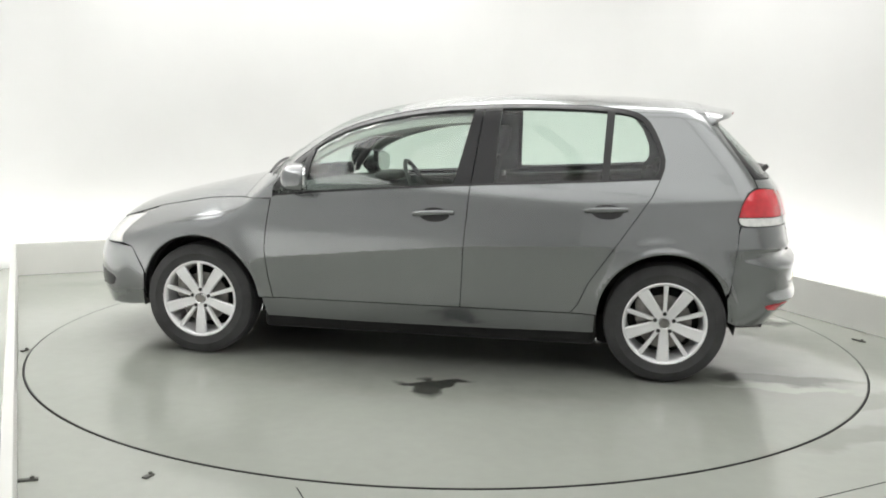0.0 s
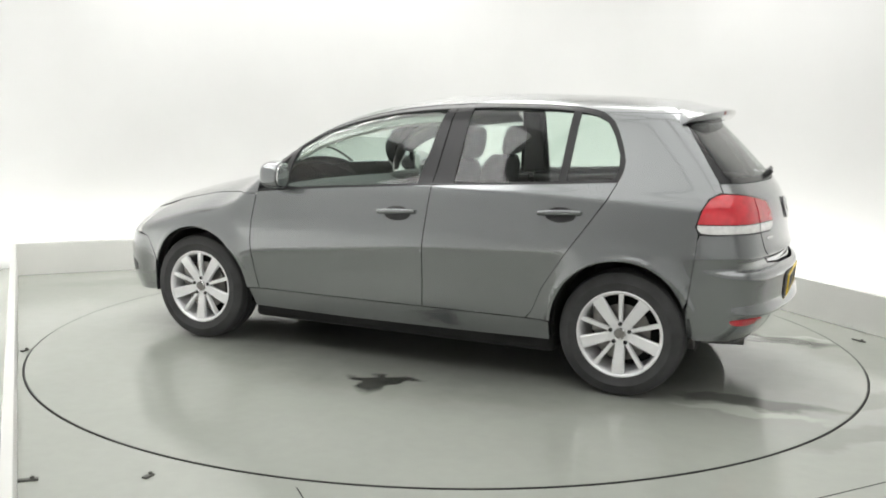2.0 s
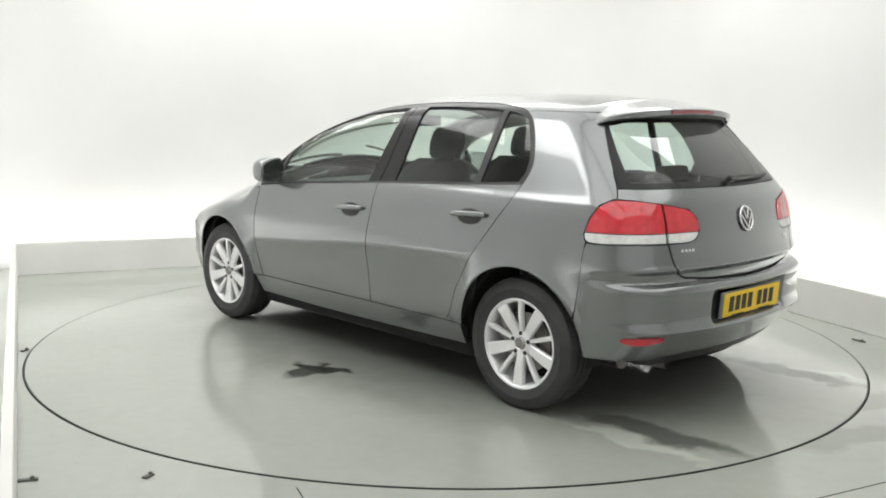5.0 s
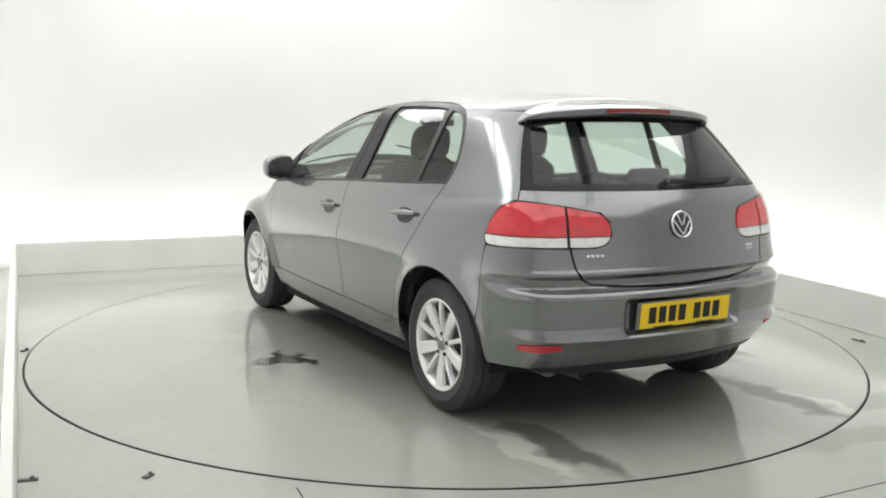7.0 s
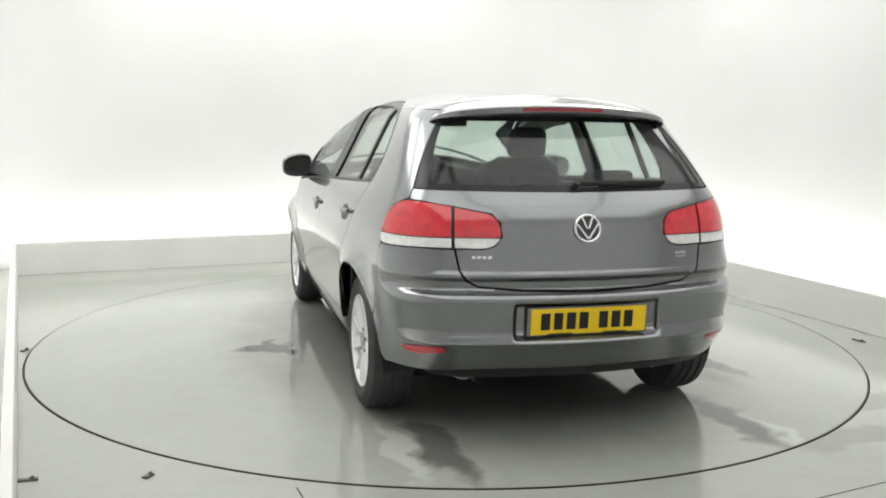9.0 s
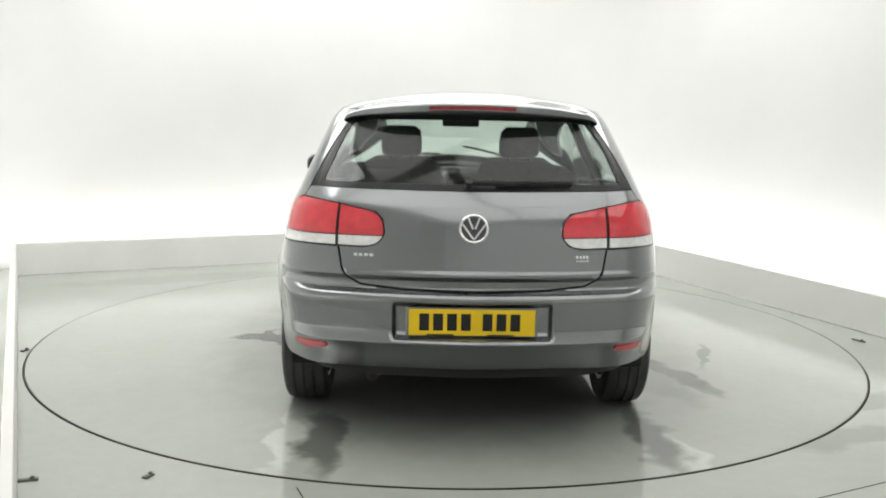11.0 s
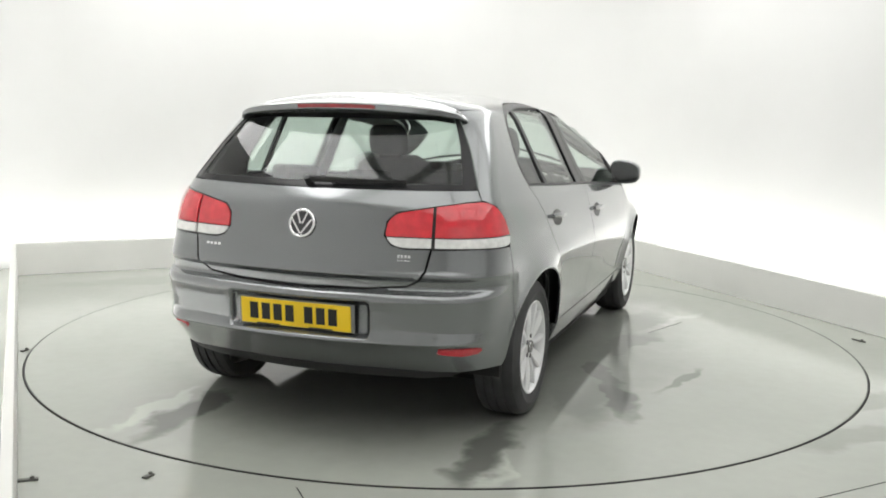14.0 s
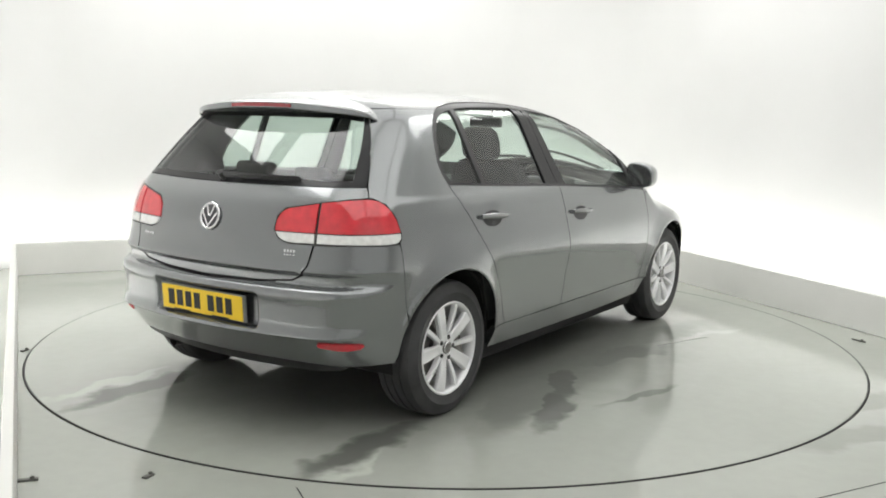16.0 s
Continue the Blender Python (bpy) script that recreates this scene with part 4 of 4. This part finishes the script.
# ---------------- handles, mirrors ----------------
def build_handles(side):
    for x0, x1, z0, z1 in ((1.335, 1.115, 0.851, 0.862), (0.432, 0.212, 0.896, 0.907)):
        secs = []
        for k in range(15):
            t = k / 14
            x, z = x0 + (x1 - x0) * t, z0 + (z1 - z0) * t
            p, n = surface_at(x, z, side)
            lift = 0.030 * math.sin(math.pi * min(1, max(0, 0.12 + 0.76 * t))) ** 0.5 - 0.008
            h = 0.0145 * (0.55 + 0.45 * math.sin(math.pi * (0.08 + 0.84 * t)) ** 0.6)
            c = p + n * lift - ORIGIN
            up = Vector((0, 0, 1))
            secs.append([c + up * h * math.sin(b) + n * 0.010 * math.cos(b) for b in np.linspace(0, 2 * math.pi, 12, endpoint=False)])
        bm = bmesh.new()
        loft(bm, secs)
        hd = smooth_by_angle(part("door_handle", bm, PAINT, car, "grey painted bow door handle"), 60)
        # flat black ellipse paints the shade of the hollow behind the handle
        xm, zm = (x0 + x1) / 2 - 0.005, (z0 + z1) / 2
        panel("handle_shade", [(xm + 0.080 * math.cos(a), zm - 0.008 + 0.038 * math.sin(a)) for a in np.linspace(0, 2 * math.pi, 24, endpoint=False)], BLACK_TRIM, hd, "flat black patch painted for the shaded hollow behind the handle", side=side, cell=0.03, depth=0.002, inset=-0.0012)


def build_mirror(side):
    bm = bmesh.new()
    r = bmesh.ops.create_uvsphere(bm, u_segments=36, v_segments=20, radius=1.0)
    for v in bm.verts:
        c = v.co
        c.x, c.y, c.z = [math.copysign(abs(a) ** 0.62, a) for a in c]
        if c.x < -0.35:
            c.x = -0.35 - (abs(c.x) - 0.35) * 0.15
        wy = 1 - 0.16 * max(0, c.y)
        v.co = (1.945 + c.x * 0.090 + 0.025 * (1 - c.y), side * (0.905 + 0.098 * c.y), 1.022 + c.z * 0.076 * wy - 0.006 * c.y)
    shift(bm)
    bmesh.ops.recalc_face_normals(bm, faces=bm.faces)
    mir = smooth_by_angle(part("wing_mirror", bm, PAINT, car, "grey wing mirror with black base"), 60)
    bm = bmesh.new()
    n = 28
    ring = []
    for k in range(n):
        a = 2 * math.pi * k / n
        cy, cz = [math.copysign(abs(q) ** 0.62, q) for q in (math.cos(a), math.sin(a))]
        ring.append((cy * 0.90, cz * 0.84 * (1 - 0.16 * max(0, cy))))
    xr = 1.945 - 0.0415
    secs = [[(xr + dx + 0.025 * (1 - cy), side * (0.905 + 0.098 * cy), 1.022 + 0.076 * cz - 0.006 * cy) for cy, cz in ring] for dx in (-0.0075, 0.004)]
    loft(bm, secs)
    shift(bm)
    part("mirror_glass", bm, MIRROR, mir, "mirror glass, darkened in place of dim reflections")
    bm = bmesh.new()
    p, nn = surface_at(1.985, 0.965, side)
    loft(bm, [[(p.x + a * (0.05 - 0.01 * t), p.y + (-0.01 + t * 0.06) * side, 0.965 + b * (0.025 - 0.006 * t) + t * 0.005) for a, b in ((-1, -0.7), (-0.4, -1), (0.6, -1), (1, -0.5), (1, 0.5), (0.6, 1), (-0.4, 1), (-1, 0.7))] for t in (0, 0.5, 1.0)])
    shift(bm)
    smooth_by_angle(part("mirror_foot", bm, BLACK_TRIM, mir, "black plastic mirror foot"), 50)


# ---------------- wheels ----------------
def build_wheel():
    """One wheel about its own hub, its outer face towards +y."""
    e = new("wheel")
    bm = bmesh.new()
    R = 0.316
    lathe_y(bm, [(0.206, -0.085), (0.225, -0.098), (0.262, -0.104), (0.293, -0.098), (0.308, -0.086), (R - 0.002, -0.066), (R, -0.05), (R - 0.007, -0.048), (R - 0.007, -0.040), (R, -0.038), (R + 0.001, -0.008),
                (R - 0.007, -0.006), (R - 0.007, 0.004), (R + 0.001, 0.006), (R, 0.036), (R - 0.007, 0.038), (R - 0.007, 0.047), (R, 0.049), (R - 0.002, 0.066), (0.308, 0.086), (0.293, 0.098),
                (0.264, 0.104), (0.262, 0.1055), (0.258, 0.1055), (0.256, 0.104), (0.228, 0.099), (0.2135, 0.093), (0.206, 0.085)], 72)
    smooth_by_angle(part("tyre", bm, RUBBER, e, "black rubber tyre"), 30)
    bm = bmesh.new()
    lathe_y(bm, [(0.2065, 0.088), (0.215, 0.094), (0.2175, 0.090), (0.2175, 0.084), (0.2175, 0.096), (0.213, 0.0985), (0.207, 0.096), (0.199, 0.086), (0.194, 0.06), (0.188, -0.085), (0.21, -0.09)], 72)
    rim = smooth_by_angle(part("rim", bm, ALLOY, e, "silver alloy rim with ten spokes"), 35)
    for k in range(10):
        wide = k % 2 == 0
        a = radians(-90 + 36 * k)
        bm = bmesh.new()
        secs = []
        for t in np.linspace(0, 1, 9):
            r = 0.040 + (0.205 - 0.040) * t
            if wide:
                w = 0.023 + 0.010 * t
            else:
                w = 0.0095 + 0.003 * t
            y = 0.074 + 0.018 * math.sin(t * math.pi * 0.55)
            d = 0.022
            rr = Vector((math.cos(a), 0, math.sin(a)))
            tt = Vector((-math.sin(a), 0, math.cos(a)))
            sec = []
            for q, h in ((-1, -d), (-1.0, -0.006), (-0.78, 0.0), (0, 0.0012 if not wide else -0.0025), (0.78, 0.0), (1.0, -0.006), (1, -d)):
                sec.append(rr * r + tt * (q * w) + Vector((0, y + h, 0)))
            secs.append(sec)
        loft(bm, secs)
        smooth_by_angle(part("spoke", bm, ALLOY, rim), 40)
    bm = bmesh.new()
    lathe_y(bm, [(0.062, 0.04), (0.064, 0.068), (0.060, 0.077), (0.034, 0.080), (0.030, 0.078)], 40)
    smooth_by_angle(part("hub", bm, ALLOY, rim), 35)
    bm = bmesh.new()
    cylinder(bm, (0, 0.07, 0), (0, 0.086, 0), 0.030, 0.028, 30)
    smooth_by_angle(part("centre_cap", bm, STEEL, rim, "round grey centre cap"))
    bm = bmesh.new()
    lathe_y(bm, [(0.0245, 0.0855), (0.0275, 0.0885), (0.030, 0.0855)], 30)
    smooth_by_angle(part("cap_ring", bm, CHROME, rim), 60)
    for k in range(5):
        a = radians(-90 + 36 + 72 * k)
        bm = bmesh.new()
        c = Vector((0.050 * math.cos(a), 0, 0.050 * math.sin(a)))
        cylinder(bm, c + Vector((0, 0.06, 0)), c + Vector((0, 0.0815, 0)), 0.0115, 0.0105, 12)
        smooth_by_angle(part("wheel_bolt", bm, BLACK_TRIM, rim, "dark bolt cap"))
    bm = bmesh.new()
    cylinder(bm, (0, 0.02, 0), (0, 0.032, 0), 0.142, 0.142, 40)
    cylinder(bm, (0, 0.03, 0), (0, 0.045, 0), 0.075, 0.072, 32)
    disc = smooth_by_angle(part("brake_disc", bm, STEEL, e, "grey steel brake disc"))
    bm = bmesh.new()
    box(bm, 0.115, 0.028, 0.06, 0.07, 0.06, 0.13, 0.012)
    part("brake_caliper", bm, STEEL, e)
    bm = bmesh.new()
    cylinder(bm, (0, -0.09, 0), (0, -0.08, 0), 0.19, 0.19, 40)
    part("backing_plate", bm, DARK, e)
    return e


def build_wheels():
    first = build_wheel()
    first.parent = car
    spots = [(0.0, 0.748, 0), (2.570, 0.748, 0), (0.0, -0.748, 180 + 20), (2.570, -0.748, 180 - 10)]
    for k, (x, y, spin) in enumerate(spots):
        m = Matrix.Translation(Vector((x, y, 0.3175)) - ORIGIN)
        if y < 0:
            m = m @ Matrix.Rotation(math.pi, 4, "Z") @ Matrix.Rotation(radians(spin), 4, "Y")
        else:
            m = m @ Matrix.Rotation(radians(spin), 4, "Y")
        w = first if k == 0 else copy_thing(first, m)
        w.matrix_basis = m


# ---------------- underside and cabin ----------------
def build_inside():
    # dark inner skin behind the outer panels, with the wheel openings left free
    def under(both_poly, name, z_in, mat):
        return panel(name, both_poly, mat, car, both=True, cell=0.08, depth=0.01, inset=z_in)
    skin = [(0.37, 0.30), (2.19, 0.30)] + [p for p in arc(2.562, 0.335, 0.375, 180, 10, 24) if p[1] > 0.3] + [(2.945, 0.30), (U_TIP, 0.30), (U_TIP, 0.66), (3.3, 0.66), (2.9, 0.74), (2.6, 0.82), (2.2, 0.88), (2.1, 0.89), (1.7, 0.92), (1.1, 0.97), (0.4, 1.01), (0.0, 1.03), (-0.40, 1.035), (U_MID, 1.035), (U_MID, 0.32), (-0.40, 0.33)]
    skin += [p for p in arc(0.0, 0.335, 0.378, 175, 0, 24)]
    under(skin, "inner_skin", 0.060, DARK)
    for hx in (0.0, 2.562):
        for s in (1, -1):
            bm = bmesh.new()
            prof = []
            for k in range(33):
                a = radians(-12 + 204 * k / 32)
                prof.append((hx + 0.362 * math.cos(a), 0.335 + 0.362 * math.sin(a)))
            a_ = [bm.verts.new((x, s * (0.815 if x > -0.2 else 0.79), z)) for x, z in prof]
            b_ = [bm.verts.new((x, s * 0.52, z)) for x, z in prof]
            for k in range(32):
                bm.faces.new((a_[k], a_[k + 1], b_[k + 1], b_[k]))
            bm.faces.new(b_)
            shift(bm)
            part("wheel_liner", bm, DARK, car, "black wheel arch liner", smooth=False)
    bm = bmesh.new()
    box(bm, 1.28, 0, 0.225, 1.855, 1.56, 0.12, 0.03)
    box(bm, 1.45, 0, 0.28, 2.9, 1.02, 0.10, 0.03)
    box(bm, -0.36, 0, 0.385, 0.36, 0.96, 0.06, 0.02)
    box(bm, 0.15, 0, 0.225, 0.42, 1.24, 0.19, 0.05)
    shift(bm)
    part("underbody", bm, DARK, car, "dark underbody")
    bm = bmesh.new()
    cylinder(bm, Vector((-0.30, 0.42, 0.245)) - ORIGIN, Vector((-0.545, 0.42, 0.262)) - ORIGIN, 0.024, 0.026, 20, caps=False)
    cylinder(bm, Vector((0.1, 0.42, 0.24)) - ORIGIN, Vector((-0.30, 0.42, 0.245)) - ORIGIN, 0.06, 0.06, 20)
    smooth_by_angle(part("exhaust", bm, STEEL, car, "steel exhaust tailpipe"))
    # cabin
    hoop("headliner", np.linspace(-0.20, 1.48, 30), lambda x: float(dlo_top(x)) - 0.004 if x > 0.19 else 1.39, HEADLINER, car, "pale grey headliner", n=24, inset=0.032, depth=0.004)
    for s in (1, -1):
        for nm, a, b in (("door_card", 2.08, 1.06), ("door_card", 1.02, 0.10)):
            pg = [(a, 0.36), (b if b > 0.5 else 0.42, 0.36), (b, 0.95)] + [(x, float(belt(x)) - 0.004) for x in np.linspace(b, a, 8)]
            panel(nm, pg, PLASTIC, car, "dark grey inner door panel", side=s, cell=0.08, depth=0.02, inset=0.055)
        pil = [(0.10, 1.07), (0.05, 1.14), (0.06, 1.20), (0.10, 1.30), (0.16, 1.375), (-0.05, 1.385), (-0.40, 1.37), (-0.47, 1.20), (-0.50, 1.06)]
        panel("pillar_trim", pil, PLASTIC, car, "dark grey pillar trim", side=s, cell=0.08, depth=0.01, inset=0.035)
        ap = [(x, float(dlo_top(x)) - 0.006) for x in np.linspace(1.05, 1.98, 14)] + [(x, float(dlo_top(x)) - 0.075) for x in np.linspace(1.93, 1.05, 14)]
        panel("pillar_trim", ap, HEADLINER, car, "pale grey front pillar trim", side=s, cell=0.06, depth=0.02, inset=0.035)
        bp = [(1.10, 1.0), (0.95, 1.02), (0.93, 1.40), (1.02, 1.41)]
        panel("pillar_trim", bp, PLASTIC, car, side=s, cell=0.08, depth=0.01, inset=0.030)
    bm = bmesh.new()
    secs = []
    for y in np.linspace(-0.70, 0.70, 9):
        q = (y / 0.70) ** 2
        secs.append([(1.72, y, 0.62), (1.66, y, 0.80), (1.70, y, 0.915), (1.80, y, 0.955 - 0.01 * q), (2.05, y, 0.955 - 0.015 * q), (2.22 - 0.12 * q, y, 0.935), (2.22 - 0.12 * q, y, 0.62)])
    loft(bm, secs)
    shift(bm)
    dash = smooth_by_angle(part("dashboard", bm, PLASTIC, car, "dark grey dashboard"), 50)
    bm = bmesh.new()
    box(bm, 1.74, -0.37, 0.965, 0.16, 0.34, 0.05, 0.02)
    shift(bm)
    smooth_by_angle(part("instrument_hood", bm, PLASTIC, dash), 50)
    # steering wheel, on the right
    bm = bmesh.new()
    M = Matrix.Translation(Vector((1.56, -0.37, 0.90)) - ORIGIN) @ Matrix.Rotation(radians(-62), 4, "Y")
    secs = []
    for k in range(40):
        a = 2 * math.pi * k / 40
        secs.append([((0.178 + 0.015 * math.cos(b)) * math.cos(a), (0.178 + 0.015 * math.cos(b)) * math.sin(a), 0.015 * math.sin(b)) for b in np.linspace(0, 2 * math.pi, 10, endpoint=False)])
    loft(bm, secs + [secs[0]], caps=False)
    bmesh.ops.remove_doubles(bm, verts=bm.verts, dist=1e-5)
    box(bm, 0, 0, 0.0, 0.13, 0.13, 0.04, 0.02)
    box(bm, 0, 0, 0.0, 0.035, 0.34, 0.02, 0.006)
    box(bm, -0.09, 0, 0.0, 0.17, 0.035, 0.02, 0.006)
    bmesh.ops.transform(bm, matrix=M, verts=bm.verts)
    smooth_by_angle(part("steering_wheel", bm, PLASTIC, car, "black steering wheel"), 50)
    # front seats
    for s in (1, -1):
        y = 0.342 * s
        bm = bmesh.new()
        box(bm, 1.47, y, 0.52, 0.48, 0.50, 0.16, 0.06, seg=3)
        for dy in (-0.22, 0.22):
            box(bm, 1.47, y + dy, 0.56, 0.44, 0.08, 0.14, 0.035, seg=3)
        shift(bm)
        st = smooth_by_angle(part("front_seat", bm, CLOTH, car, "dark grey cloth front seat"), 60)
        bm = bmesh.new()
        secs = []
        for t, hw, th in ((0, 0.24, 0.06), (0.15, 0.255, 0.075), (0.5, 0.265, 0.075), (0.75, 0.255, 0.065), (0.92, 0.22, 0.05), (1.0, 0.15, 0.03)):
            cx, cz = 1.26 - 0.21 * t, 0.54 + 0.575 * t
            ring = []
            for b in np.linspace(0, 2 * math.pi, 20, endpoint=False):
                c, sn = math.cos(b), math.sin(b)
                yy = math.copysign(abs(c) ** 0.6, c) * hw
                xx = math.copysign(abs(sn) ** 0.7, sn) * th + (0.035 * (abs(yy) / hw) ** 4 if sn > 0 else 0)
                ring.append((cx + xx, y + yy, cz + 0.3 * xx))
            secs.append(ring)
        loft(bm, secs)
        shift(bm)
        smooth_by_angle(part("backrest", bm, CLOTH, st, "dark grey cloth backrest"), 60)
        bm = bmesh.new()
        secs = []
        for t, hw, th in ((0, 0.095, 0.035), (0.12, 0.115, 0.048), (0.5, 0.119, 0.052), (0.85, 0.108, 0.045), (1.0, 0.078, 0.022)):
            cx, cz = 1.025 - 0.035 * t, 1.130 + 0.175 * t
            secs.append([(cx + math.copysign(abs(math.sin(b)) ** 0.7, math.sin(b)) * th, y + math.copysign(abs(math.cos(b)) ** 0.6, math.cos(b)) * hw, cz) for b in np.linspace(0, 2 * math.pi, 20, endpoint=False)])
        loft(bm, secs)
        for dy in (-0.06, 0.06):
            cylinder(bm, (1.035, y + dy, 1.07), (1.025, y + dy, 1.15), 0.007, 0.007, 8)
        shift(bm)
        smooth_by_angle(part("headrest", bm, CLOTH, st, "dark cloth headrest on two posts"), 60)
    # rear bench
    bm = bmesh.new()
    box(bm, 0.36, 0, 0.52, 0.50, 1.26, 0.16, 0.06, seg=3)
    shift(bm)
    bench = smooth_by_angle(part("rear_bench", bm, CLOTH, car, "dark grey cloth rear bench"), 60)
    for y, w in ((0.40, 0.46), (-0.40, 0.46), (0.0, 0.32)):
        bm = bmesh.new()
        box(bm, 0.10, y, 0.79, 0.13, w, 0.52, 0.05, m=Matrix.Rotation(radians(-16), 4, "Y"), seg=3)
        shift(bm)
        smooth_by_angle(part("bench_back", bm, CLOTH, bench), 60)
        bm = bmesh.new()
        box(bm, 0.005, y, 1.075, 0.075, 0.25 if y else 0.22, 0.085 if y else 0.06, 0.025, seg=3)
        shift(bm)
        smooth_by_angle(part("rear_headrest", bm, CLOTH, bench, "low dark rear headrest"), 60)
    bm = bmesh.new()
    box(bm, -0.27, 0, 1.005, 0.46, 1.18, 0.02, 0.006)
    shift(bm)
    part("parcel_shelf", bm, PLASTIC, car, "dark parcel shelf")
    bm = bmesh.new()
    box(bm, 1.57, -0.02, 1.325, 0.03, 0.235, 0.065, 0.014)
    cylinder(bm, (1.58, -0.02, 1.34), (1.64, -0.02, 1.385), 0.012, 0.018, 10)
    shift(bm)
    smooth_by_angle(part("interior_mirror", bm, BLACK_TRIM, car, "black interior mirror"), 50)


build_rear()
build_spoiler()
build_plate_and_badges()
build_front()
for sd in (1, -1):
    build_handles(sd)
    build_mirror(sd)
build_wheels()
build_inside()


# ---------------- small things on the floor ----------------
def build_brackets():
    for x, y, turn, w in ((-1.57, -2.43, 20, 0.09), (-1.128, -2.368, 65, 0.05), (2.609, 0.045, -60, 0.09), (-2.40, -0.57, 70, 0.05)):
        e = new("floor_clip")
        e.matrix_basis = pose(x, y, FLOOR_Z, 0, 0, turn)
        tagged(e, "small dark metal clip lying on the floor by the turntable", "clip", group="floor clips")
        bm = bmesh.new()
        box(bm, 0, 0, 0.004, w, 0.022, 0.008, 0.002)
        part("strap", bm, BRACKET, e)
        bm = bmesh.new()
        cylinder(bm, (w * 0.25, 0, 0.008), (w * 0.25, 0, 0.016), 0.008, 0.007, 8)
        part("bolt", bm, BRACKET, e)


build_brackets()


def build_joints():
    for x0, y0, x1, y1 in ((-0.548, -2.444, -0.20, -3.30), (1.05, -2.63, 2.30, -1.98)):
        bm = bmesh.new()
        d = Vector((x1 - x0, y1 - y0, 0))
        box(bm, 0, 0, 0, d.length, 0.005, 0.002)
        bmesh.ops.transform(bm, matrix=Matrix.Translation(((x0 + x1) / 2, (y0 + y1) / 2, FLOOR_Z + 0.0002)) @ Matrix.Rotation(math.atan2(d.y, d.x), 4, "Z"), verts=bm.verts)
        tagged(add_mesh("floor_joint", bm, DARK), "thin dark joint in the floor", "floor joint", kind="structure")
    bm = bmesh.new()
    box(bm, 0.78, -1.25, 0.0003, 0.44, 0.004, 0.002, m=Matrix.Rotation(radians(-22), 4, "Z"))
    part("deck_scratch", bm, DARK, turntable, "thin dark scratch")


build_joints()


def motions():
    rows = []
    for i in range(65):
        t = i * 0.25
        rows.append((t, pose(0, 0, 0, 0, 0, 170.384 - 7.1754 * t)))
    walk(car, rows)
    walk(turntable, rows)


motions()
